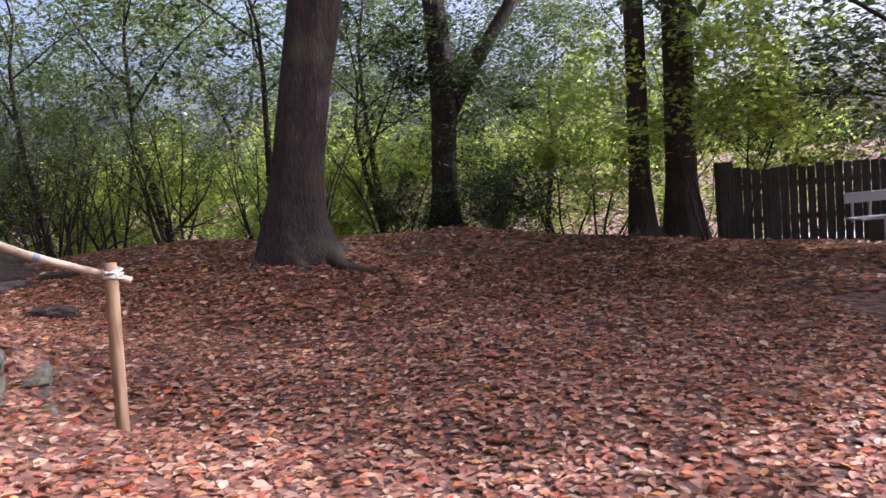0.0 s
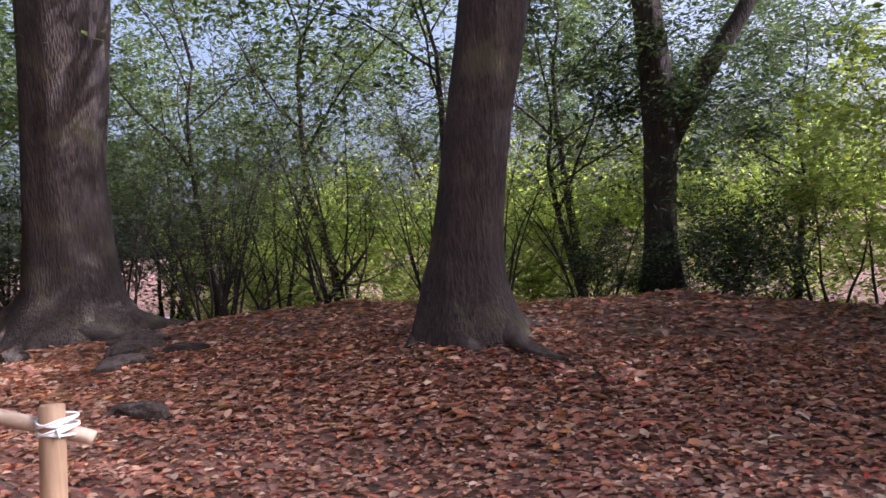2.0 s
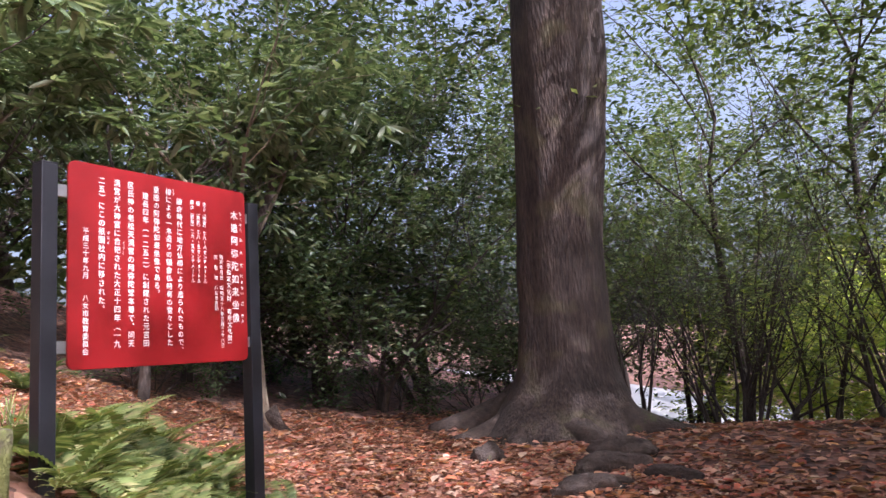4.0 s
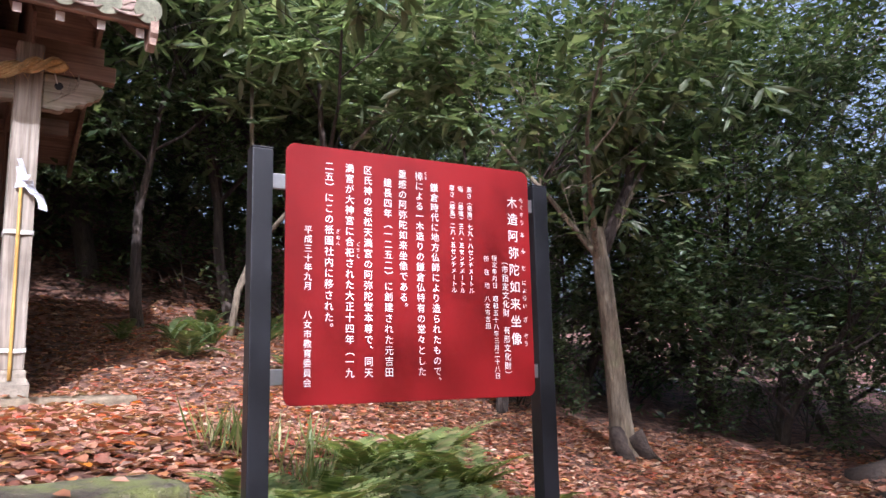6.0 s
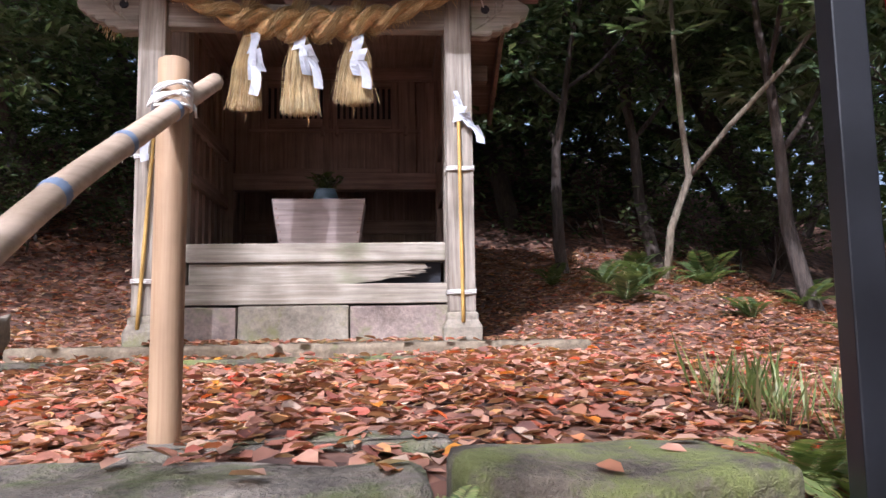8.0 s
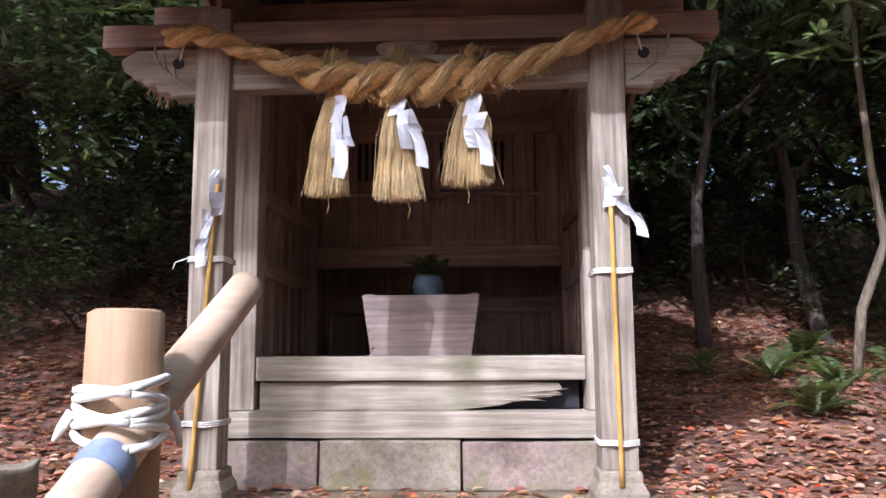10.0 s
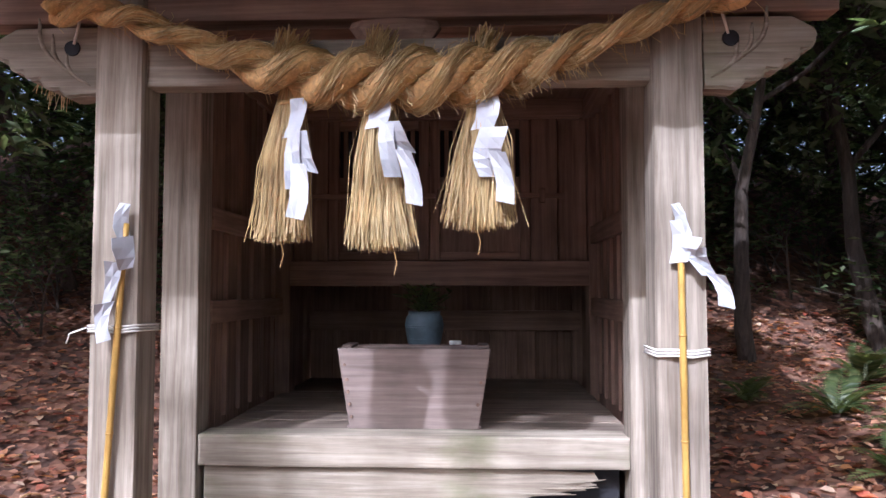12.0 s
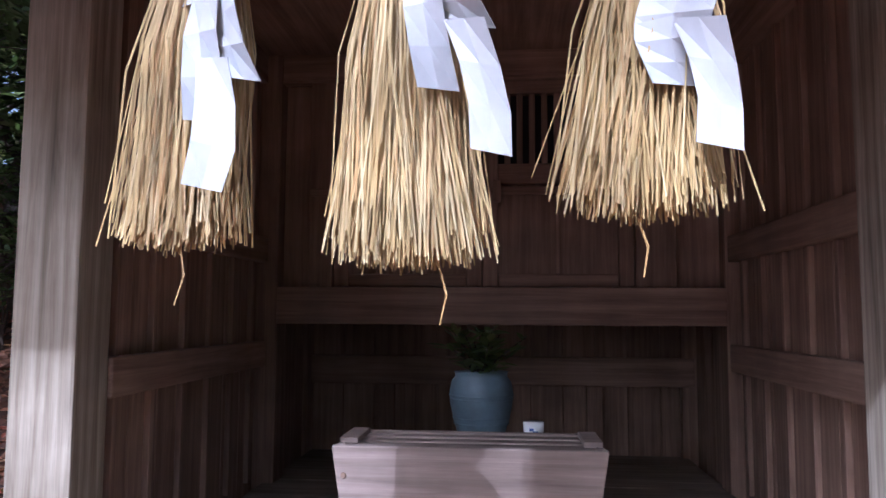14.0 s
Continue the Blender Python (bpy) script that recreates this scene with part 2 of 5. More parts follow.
def mesh_of(name, verts, faces, mat, smooth=False):
    me = bpy.data.meshes.new(name)
    me.from_pydata([tuple(v) for v in verts], [], [tuple(f) for f in faces])
    me.materials.append(mat)
    if smooth:
        me.polygons.foreach_set("use_smooth", [True] * len(me.polygons))
    me.update()
    return me


def put(name, me, parent=None, label=""):
    ob = new(name, me)
    ob.parent = parent
    if label:
        tagged(ob, label)
    return ob


def part(name, bm, mat, parent, label="", smooth=False):
    me = bpy.data.meshes.new(name)
    bm.to_mesh(me)
    bm.free()
    me.materials.append(mat)
    if smooth:
        me.polygons.foreach_set("use_smooth", [True] * len(me.polygons))
    return put(name, me, parent, label)


def thing(name, m, label, category, group="", kind=""):
    e = new(name)
    e.empty_display_size = 0.1
    e.matrix_world = m
    return tagged(e, label, category, group, kind)


def block(x0, x1, y0, y1, z0, z1, bevel=0.006, worn=0.0, cuts=0, rng=random):
    """A bevelled block; worn: how far its corners wander; cuts: subdivisions for wear."""
    bm = bmesh.new()
    bmesh.ops.create_cube(bm, size=1)
    if cuts:
        bmesh.ops.subdivide_edges(bm, edges=bm.edges[:], cuts=cuts, use_grid_fill=True)
    for v in bm.verts:
        v.co = (x0 + (v.co.x + 0.5) * (x1 - x0), y0 + (v.co.y + 0.5) * (y1 - y0), z0 + (v.co.z + 0.5) * (z1 - z0))
    if bevel:
        sharp = [e for e in bm.edges if len(e.link_faces) == 2 and e.calc_face_angle(0) > 1]
        bmesh.ops.bevel(bm, geom=sharp, offset=bevel, segments=2, affect="EDGES", profile=0.6)
    if worn:
        for v in bm.verts:
            v.co += noise.noise_vector(v.co * 4 + Vector((x0, y0, z1))) * worn + noise.noise_vector(v.co * 17) * worn * 0.3
    return bm


def tube(points, radii, sides=10, cap=True, lobes=None):
    """Verts and faces of a tube along points. lobes(angle, i): factor on the radius."""
    pts = [Vector(p) for p in points]
    verts, faces, side = [], [], None
    for i, p in enumerate(pts):
        d = (pts[min(i + 1, len(pts) - 1)] - pts[max(i - 1, 0)]).normalized()
        if side is None:
            side = d.cross(Vector((0.31, 0.95, 0.05)))
            side = (side if side.length > 0.1 else d.cross(Vector((1, 0, 0)))).normalized()
        else:
            side = (side - d * side.dot(d)).normalized()
        up = d.cross(side)
        for k in range(sides):
            a = 2 * math.pi * k / sides
            r = radii[i] * (lobes(a, i) if lobes else 1)
            verts.append(p + side * math.cos(a) * r + up * math.sin(a) * r)
    for i in range(len(pts) - 1):
        for k in range(sides):
            faces.append((i * sides + k, i * sides + (k + 1) % sides, (i + 1) * sides + (k + 1) % sides, (i + 1) * sides + k))
    if cap:
        faces.append(tuple(range(sides - 1, -1, -1)))
        faces.append(tuple((len(pts) - 1) * sides + k for k in range(sides)))
    return verts, faces


def merged(pieces):
    verts, faces = [], []
    for v, f in pieces:
        o = len(verts)
        verts += v
        faces += [tuple(i + o for i in q) for q in f]
    return verts, faces


def leaves_mesh(name, place, along, face, length, width, mat, fold=0.25, six=False):
    """Many leaves in one mesh, from arrays: base points, directions, face normals, sizes."""
    n = len(place)
    along = along / np.linalg.norm(along, axis=1, keepdims=True)
    side = np.cross(along, face)
    side /= np.linalg.norm(side, axis=1, keepdims=True) + 1e-9
    up = np.cross(side, along)
    L, W = length[:, None], width[:, None]
    if six:
        v = np.stack([place, place + along * L * 0.3 + side * W * 0.42 + up * W * fold, place + along * L * 0.7 + side * W * 0.4 + up * W * fold * 0.6,
                      place + along * L - up * W * fold * 0.5, place + along * L * 0.7 - side * W * 0.4 + up * W * fold * 0.6,
                      place + along * L * 0.3 - side * W * 0.42 + up * W * fold], axis=1).reshape(-1, 3)
        loops = (np.arange(n)[:, None] * 6 + np.array([0, 1, 2, 3, 0, 3, 4, 5])[None]).reshape(-1)
        k, polys = 4, 2 * n
    else:
        v = np.stack([place, place + along * L * 0.5 + side * W * 0.5 + up * W * fold, place + along * L, place + along * L * 0.5 - side * W * 0.5 + up * W * fold], axis=1).reshape(-1, 3)
        loops = (np.arange(n)[:, None] * 4 + np.array([0, 1, 2, 0, 2, 3])[None]).reshape(-1)
        k, polys = 3, 2 * n
    me = bpy.data.meshes.new(name)
    me.vertices.add(len(v))
    me.vertices.foreach_set("co", v.astype(np.float32).ravel())
    me.loops.add(len(loops))
    me.loops.foreach_set("vertex_index", loops.astype(np.int32))
    me.polygons.add(polys)
    me.polygons.foreach_set("loop_start", (np.arange(polys) * k).astype(np.int32))
    me.polygons.foreach_set("loop_total", np.full(polys, k, np.int32))
    me.materials.append(mat)
    me.update(calc_edges=True)
    return me


# ---- the lie of the land ----
O2 = Vector((-5.57, 1.30))
U2 = Vector((-0.482, 0.876)).normalized()
N2 = Vector((-U2.y, U2.x))


def local(x, y):
    d = Vector((x, y)) - O2
    return d.dot(U2), d.dot(N2)


def outer(u, n):
    return O2 + U2 * u + N2 * n


# known heights: x, y, z on the lower yard and ridge
LAND = [(0, 0, 0.0), (0, -4, -0.1), (4, 2, 0.0), (0.63, 5.5, 0.27), (-0.2, 8.7, 0.43), (1.24, 7.8, 0.25), (-2.1, 6.5, 0.36), (-1.9, 4.1, 0.34), (2.7, 11.5, 0.45),
        (-1.5, 9.0, 0.78), (0.2, 11.6, 0.82), (-4.3, 7.7, 0.62), (-5.75, 9.9, 0.88), (-5.1, 11.2, 0.95), (-4.2, 12.4, 0.95), (6, 11, 0.1), (8, 3, 0.0),
        (-9, 8, 0.95), (-8.5, 11, 0.95), (-2, 17, -1.0), (-8, 18, -0.8), (6, 19, -0.8)]
# and heights in the shrine's own directions: along its front, inward, z
TERRACE = [(1, -4.5, 0.42), (-1.5, -4.2, 0.6), (1, -3.75, 0.9), (1, -3.0, 1.6), (2.2, -2.9, 1.5), (3.3, -3.0, 0.95), (0, -1.1, 1.76), (3, 1.0, 2.0), (3.7, 1.9, 2.33), (-1.5, 0.2, 1.84), (1, 2, 1.78), (0.9, 0.0, 1.76), (0.9, -0.7, 1.745)]
ALL = [Vector((x, y, z)) for x, y, z in LAND] + [Vector((*outer(u, n), z)) for u, n, z in TERRACE]
ALL += [Vector((*outer(u, n), z)) for u, n, z in ((2.6, -1.4, 1.74), (4.6, -0.8, 1.3), (3.4, 3.6, 2.5), (4.5, 7, 4.2), (0, 6, 3.6), (-3, 2, 2.3), (-3.5, 6, 4.5), (9, 5, 2.0), (-6, -2, 1.2), (1, 14, 8.0))]
XY = np.array([[p.x, p.y] for p in ALL])
RBF = np.linalg.norm(XY[:, None] - XY[None], axis=2)
SYS = np.block([[RBF - 0.02 * np.eye(len(ALL)), np.ones((len(ALL), 1))], [np.ones((1, len(ALL))), np.zeros((1, 1))]])
COEF = np.linalg.solve(SYS, np.array([p.z for p in ALL] + [0]))


def heights(xy):
    xy = np.asarray(xy, float)
    r = np.linalg.norm(xy[:, None] - XY[None], axis=2)
    z = r @ COEF[:-1] + COEF[-1]
    far = np.clip((np.linalg.norm(xy - np.array([-4, 5]), axis=1) - 14) / 16, 0, 1)
    hill = np.clip(-(xy @ np.array([0.876, 0.482])) * 0.12 - 0.5, -1.5, 9)
    z = z * (1 - far) + hill * far
    return np.clip(z, -2.5, 14)


def H(x, y):
    return float(heights([(x, y)])[0]) + 0.02 * noise.noise(Vector((x * 1.3, y * 1.3, 0))) + 0.01 * noise.noise(Vector((x * 4, y * 4, 3)))


def spread(lo, hi, c, fine):
    """Grid lines: close together near c, wider outward."""
    out, x, step = [c], c, fine
    while x < hi:
        step = fine if abs(x - c) < 10 else step * 1.22
        x += step
        out.append(x)
    x, step = c, fine
    while x > lo:
        step = fine if abs(x - c) < 10 else step * 1.22
        x -= step
        out.insert(0, x)
    return out


gx, gy = spread(-600, 600, -4, 0.16), spread(-600, 600, 5, 0.16)
gxy = np.array([(x, y) for y in gy for x in gx])
gz = heights(gxy)
gverts = [(x, y, z + 0.025 * noise.noise(Vector((x * 1.3, y * 1.3, 0))) + 0.012 * noise.noise(Vector((x * 4, y * 4, 3)))) for (x, y), z in zip(gxy, gz)]
W = len(gx)
gfaces = [(j * W + i, j * W + i + 1, (j + 1) * W + i + 1, (j + 1) * W + i) for j in range(len(gy) - 1) for i in range(W - 1)]


def ground_material():
    m, nt, b = material("leaf_strewn_earth", 0.95)
    v = coords(nt)
    vo = add(nt, "ShaderNodeTexVoronoi", Scale=16.0, Randomness=1.0)
    nt.links.new(v, vo.inputs[0])
    c = ramp(nt, vo.outputs["Color"], [(0.2, (0.055, 0.028, 0.02)), (0.4, (0.14, 0.063, 0.042)), (0.55, (0.23, 0.11, 0.07)), (0.7, (0.11, 0.055, 0.04)), (0.85, (0.3, 0.165, 0.11))])
    n1 = add(nt, "ShaderNodeTexNoise", Scale=1.1, Detail=6, Roughness=0.65)
    nt.links.new(v, n1.inputs[0])
    c = mixed(nt, 1.0, c, ramp(nt, n1.outputs[0], [(0.3, (0.6, 0.6, 0.6)), (0.7, (1.15, 1.1, 1.05))]), "MULTIPLY")
    n2 = add(nt, "ShaderNodeTexNoise", Scale=0.5, Detail=6, Roughness=0.7)
    nt.links.new(v, n2.inputs[0])
    c = mixed(nt, ramp(nt, n2.outputs[0], [(0.62, (0, 0, 0)), (0.75, (0.55, 0.55, 0.55))]), c, (0.075, 0.09, 0.03))
    nt.links.new(c, b.inputs["Base Color"])
    bumped(nt, b, vo.outputs["Distance"], 0.8, 0.03)
    return m


EARTH = ground_material()
ground = tagged(put("ground", mesh_of("ground", gverts, gfaces, EARTH, True)), "uneven earth bank thick with fallen brown leaves", "ground", kind="structure")

# ---- the shrine ----
BASE = 1.9
SHRINE = Matrix.Translation((O2.x, O2.y, BASE)) @ Matrix.Rotation(math.atan2(U2.y, U2.x), 4, "Z")
WIDE = Matrix.Translation((-0.047, 0, 0)) @ Matrix.Diagonal((1.038, 1, 1, 1))
shrine = thing("shrine", SHRINE @ WIDE, "small open-fronted weathered wooden shrine with tiled roof", "shrine")


def bit(name, x0, x1, y0, y1, z0, z1, mat, label="", parent=None, bevel=0.006, worn=0.0, cuts=0):
    return part(name, block(x0, x1, y0, y1, z0 - BASE, z1 - BASE, bevel, worn, cuts), mat, parent or shrine, label)


PL, PR = 0.04, 1.765
for px in (PL, PR):
    bm = block(px - 0.076, px + 0.076, 0.0, 0.15, 2.03 - BASE, 4.12 - BASE, 0.016, 0.002, 5)
    part("front_post", bm, GREY_Z, shrine, "sun-bleached chamfered front post")
    # stone foot, wider at the bottom
    bm = block(px - 0.11, px + 0.11, -0.03, 0.19, 1.86 - BASE, 2.035 - BASE, 0.02, 0.008, 3)
    for v in bm.verts:
        if v.co.z > 0.08:
            v.co.x = px + (v.co.x - px) * 0.8
            v.co.y = 0.08 + (v.co.y - 0.08) * 0.82
    part("post_stone", bm, STONE, shrine, "mossy stone post foot")
for px in (0.032, 1.785):
    bit("inner_post", px - 0.072, px + 0.072, 0.55, 0.69, 2.24, 4.25, GREY_Z, bevel=0.008, worn=0.002, cuts=4)
    rx_ = 0.09 if px < 1 else 1.8
    bit("rear_post", rx_ - 0.06, rx_ + 0.06, 1.79, 1.91, 2.24, 4.4, DARK_Z, bevel=0.006)
    bit("corner_post", px - 0.06, px + 0.06, 2.46, 2.58, 2.0, 4.25, DARK_Z, bevel=0.006)

# sill, panel board with a split end, threshold
bit("sill_beam", -0.06, 1.86, 0.5, 0.64, 2.11, 2.238, GREY_X, "weathered sill beam", worn=0.004, cuts=6, bevel=0.009)
bit("threshold_beam", 0.106, 1.712, 0.56, 0.72, 2.385, 2.508, GREY_X, "bleached threshold beam", worn=0.003, cuts=6, bevel=0.01)
bit("side_sill", -0.02, 0.1, 0.64, 2.55, 2.11, 2.238, DARK_Y)
bit("side_sill", 1.71, 1.83, 0.64, 2.55, 2.11, 2.238, DARK_Y)
bm = bmesh.new()
xs = [0.124] + [0.2 + 0.1 * i for i in range(12)]
top = [(x, 2.378) for x in xs] + [(1.4, 2.377), (1.5, 2.374), (1.585, 2.37)]
jag = [(1.6, 2.345), (1.56, 2.334), (1.595, 2.322), (1.52, 2.312), (1.555, 2.303), (1.44, 2.294), (1.5, 2.287), (1.36, 2.278), (1.3, 2.262), (1.2, 2.25), (1.1, 2.24)]
low = [(x, 2.24) for x in reversed(xs)]
ring = top + jag + low
front = [bm.verts.new((x, 0.59, z - BASE)) for x, z in ring]
f = bm.faces.new(front)
ext = bmesh.ops.extrude_face_region(bm, geom=[f])
for v in [g for g in ext["geom"] if isinstance(g, bmesh.types.BMVert)]:
    v.co.y += 0.022
bmesh.ops.recalc_face_normals(bm, faces=bm.faces[:])
part("broken_board", bm, GREY_X, shrine, "pale weathered board with splintered rotten end")
for k, (x0, x1, z) in enumerate(((1.3, 1.52, 2.284), (1.38, 1.6, 2.305), (1.42, 1.63, 2.327))):
    v, fa = tube([(x0, 0.595, z - BASE), ((x0 + x1) / 2, 0.585, z - BASE + 0.004), (x1, 0.6, z - BASE + 0.008 * k)], [0.005, 0.005, 0.001], 5)
    put("splinter", mesh_of("splinter", v, fa, GREY_X), shrine)
# shade behind the broken board, put in as a near-black sheet
bit("recess_board", 0.124, 1.69, 0.66, 0.68, 2.24, 2.384, SHADE_BLACK)
for x0, x1, z1 in ((-0.05, 0.43, 2.096), (0.44, 1.11, 2.1), (1.12, 1.87, 2.094)):
    bit("foundation_stone", x0, x1, 0.49, 0.72, 1.86, z1, STONE if 0 < x0 < 1 else PINKSTONE, "worn pinkish foundation stone", worn=0.006, cuts=4, bevel=0.012)
for y0 in (0.74, 1.35, 1.97):
    bit("foundation_stone", -0.05, 0.13, y0, y0 + 0.6, 1.9, 2.1, PINKSTONE, worn=0.006, cuts=3, bevel=0.012)
    bit("foundation_stone", 1.69, 1.87, y0, y0 + 0.6, 1.9, 2.1, PINKSTONE, worn=0.006, cuts=3, bevel=0.012)

# floor planks
for i in range(8):
    bit("floor_plank", 0.108, 1.75, 0.722 + i * 0.228, 0.722 + (i + 1) * 0.228 - 0.004, 2.472, 2.498 + 0.002 * (i % 3), FLOORWOOD, bevel=0.003)

# lintel with carved ends
bit("lintel", PL + 0.07, PR - 0.07, 0.035, 0.125, 3.735, 3.885, GREY_X, "weathered lintel beam", bevel=0.008, cuts=4, worn=0.002)


def carved_nose(x0, sgn):
    """Cloud-shaped beam end with an eye and grooves."""
    ring = [(0, 3.705)]
    knots = [(0.06, 3.705), (0.135, 3.728), (0.2, 3.765), (0.255, 3.79), (0.305, 3.825), (0.35, 3.87), (0.335, 3.915)]
    for (ax, az), (bx, bz) in zip(knots, knots[1:]):      # one lobe of the cloud between each two knots
        for k in range(5):
            q, swell = k / 5, 0.014 * math.sin(math.pi * k / 5)
            ring.append((ax + (bx - ax) * q + swell * 0.7, az + (bz - az) * q - swell))
    ring += [(0.28, 3.935), (0.12, 3.938), (0, 3.938)]
    bm = bmesh.new()
    vs = [bm.verts.new((x0 + sgn * x, 0.03, z - BASE)) for x, z in ring]
    f = bm.faces.new(vs)
    ext = bmesh.ops.extrude_face_region(bm, geom=[f])
    for v in [g for g in ext["geom"] if isinstance(g, bmesh.types.BMVert)]:
        v.co.y += 0.1
    bmesh.ops.recalc_face_normals(bm, faces=bm.faces[:])
    bmesh.ops.bevel(bm, geom=[e for e in bm.edges if e.calc_face_angle(0) > 1.2], offset=0.008, segments=2, affect="EDGES")
    ob = part("carved_end", bm, GREY_X, shrine, "cloud-carved wooden beam end")
    # near-black disc in place of the shade inside a carved hollow
    v, fa = tube([(x0 + sgn * 0.09, 0.033, 3.865 - BASE), (x0 + sgn * 0.09, 0.024, 3.865 - BASE)], [0.026, 0.025], 14)
    put("carved_eye", mesh_of("carved_eye", v, fa, SHADE_BLACK), ob, "near-black disc standing for a shaded hollow")
    for k in range(3):
        pts = [(x0 + sgn * (0.03 + 0.045 * k + 0.05 * q + 0.025 * math.sin(q * 2)), 0.029, 3.74 + 0.03 * k + 0.06 * q * (1 + 0.2 * k) - BASE) for q in (0, 0.4, 0.8, 1.2, 1.6, 2.0)]
        v, fa = tube(pts, [0.003, 0.006, 0.007, 0.007, 0.006, 0.003], 6)
        put("carved_line", mesh_of("carved_line", v, fa, GREY_X, True), ob)
    v, fa = tube([(x0 + sgn * 0.07, 0.02, 3.99 - BASE), (x0 + sgn * 0.062, 0.012, 3.94 - BASE), (x0 + sgn * 0.08, 0.018, 3.875 - BASE)], [0.006, 0.005, 0.004], 6)
    put("rope_hook", mesh_of("rope_hook", v, fa, CORD, True), ob, "pale bent wire hook")
    return ob


carved_nose(PL - 0.076, -1)
carved_nose(PR + 0.076, 1)
v, fa = tube([(0.9, 0.03, 3.87 - BASE), (0.9, 0.03, 3.93 - BASE), (0.9, 0.03, 3.975 - BASE)], [0.07, 0.1, 0.085], 12)
v = [Vector((0.9 + (p.x - 0.9) * 1.5, 0.08 + (p.y - 0.03) * 0.5, p.z)) for p in v]
put("frog_leg_strut", mesh_of("frog_leg_strut", v, fa, DARK_X), shrine, "small carved strut over the lintel")

# purlins and rafters
EAVE_N, EAVE_Z, RIDGE_N, RIDGE_Z = -0.55, 4.135, 1.3, 5.2
X0, X1 = -0.58, 2.36
slope = (RIDGE_Z - EAVE_Z) / (RIDGE_N - EAVE_N)
bit("front_purlin", X0 + 0.1, X1 - 0.1, 0.03, 0.13, 3.95, 4.06, DARK_X, "reddish brown eave purlin")
bit("mid_purlin", X0 + 0.1, X1 - 0.1, 0.56, 0.68, 4.25, 4.4, DARK_X)
bit("back_purlin", X0 + 0.1, X1 - 0.1, 2.46, 2.58, 4.25, 4.4, DARK_X)
for bn in (0.075, 0.62, 1.85):
    if bn > 0.1:
        bit("tie_beam", 0.1, 1.7, bn - 0.05, bn + 0.05, 4.02, 4.16, DARK_X)
for px in (0.05, 1.762):
    bit("side_tie", px - 0.045, px + 0.045, 0.1, 2.5, 4.02, 4.13, DARK_Y)


def slab_between(name, x0, x1, n0, z0, n1, z1, thick, mat, label="", parent=None):
    """A plank that runs up a roof slope."""
    bm = block(x0, x1, 0, 1, 0, 1, 0)
    for v in bm.verts:
        t = v.co.y
        v.co.y, v.co.z = n0 + (n1 - n0) * t, z0 + (z1 - z0) * t + (v.co.z - 1) * thick - BASE
    bmesh.ops.bevel(bm, geom=bm.edges[:], offset=0.004, segments=1, affect="EDGES")
    return part(name, bm, mat, parent or shrine, label)


for i in range(14):
    x = X0 + 0.06 + i * (X1 - X0 - 0.12) / 13
    r = slab_between("rafter", x - 0.022, x + 0.022, EAVE_N + 0.06, EAVE_Z + 0.0, RIDGE_N, RIDGE_Z - 0.06, 0.055, DARK_Y)
    bit("rafter_end", x - 0.023, x + 0.023, EAVE_N + 0.05, EAVE_N + 0.058, EAVE_Z - 0.052, EAVE_Z + 0.006, WHITE, "white painted rafter tip", parent=r, bevel=0.001)
for i in range(9):
    t0, t1 = i / 9, (i + 1) / 9 - 0.004
    slab_between("roof_board", X0, X1, EAVE_N + t0 * (RIDGE_N - EAVE_N), EAVE_Z + 0.03 + t0 * (RIDGE_Z - EAVE_Z), EAVE_N + t1 * (RIDGE_N - EAVE_N), EAVE_Z + 0.03 + t1 * (RIDGE_Z - EAVE_Z), 0.022, DARK_X)
bit("eave_fascia", X0, X1, EAVE_N - 0.02, EAVE_N + 0.02, EAVE_Z - 0.0, EAVE_Z + 0.06, DARK_X)
slab_between("rear_roof", X0, X1, RIDGE_N, RIDGE_Z + 0.03, 2 * RIDGE_N - EAVE_N, EAVE_Z + 0.03, 0.03, DARK_X)
for x in (X0 - 0.02, X1 - 0.02):
    slab_between("barge_board", x, x + 0.04, EAVE_N - 0.03, EAVE_Z + 0.05, RIDGE_N, RIDGE_Z + 0.05, 0.17, DARK_Y, "reddish brown barge board")
    slab_between("barge_board", x, x + 0.04, RIDGE_N, RIDGE_Z + 0.05, 2 * RIDGE_N - EAVE_N, EAVE_Z + 0.05, 0.17, DARK_Y)
    # hanging carved tail of the barge board
    bm = bmesh.new()
    ring = [(-0.05, 4.19), (-0.05, 4.09), (-0.02, 4.05), (0.03, 4.035), (0.06, 4.0), (0.1, 4.02), (0.13, 4.09), (0.13, 4.22)]
    vs = [bm.verts.new((x, EAVE_N + a, z - BASE)) for a, z in ring]
    f = bm.faces.new(vs)
    ext = bmesh.ops.extrude_face_region(bm, geom=[f])
    for v in [g for g in ext["geom"] if isinstance(g, bmesh.types.BMVert)]:
        v.co.x += 0.045
    bmesh.ops.recalc_face_normals(bm, faces=bm.faces[:])
    part("barge_tail", bm, DARK_Y, shrine)
# roof tiles in courses: each a shallow trough with a rolled edge
roof = put("roof_covering", mesh_of("roof_covering", [(X0, EAVE_N, EAVE_Z + 0.055 - BASE), (X1, EAVE_N, EAVE_Z + 0.055 - BASE), (X1, RIDGE_N, RIDGE_Z + 0.055 - BASE), (X0, RIDGE_N, RIDGE_Z + 0.055 - BASE)], [(0, 1, 2, 3)], EARTH), shrine, "grey-brown clay tile roof strewn with leaves")
tw, tl = 0.225, 0.25
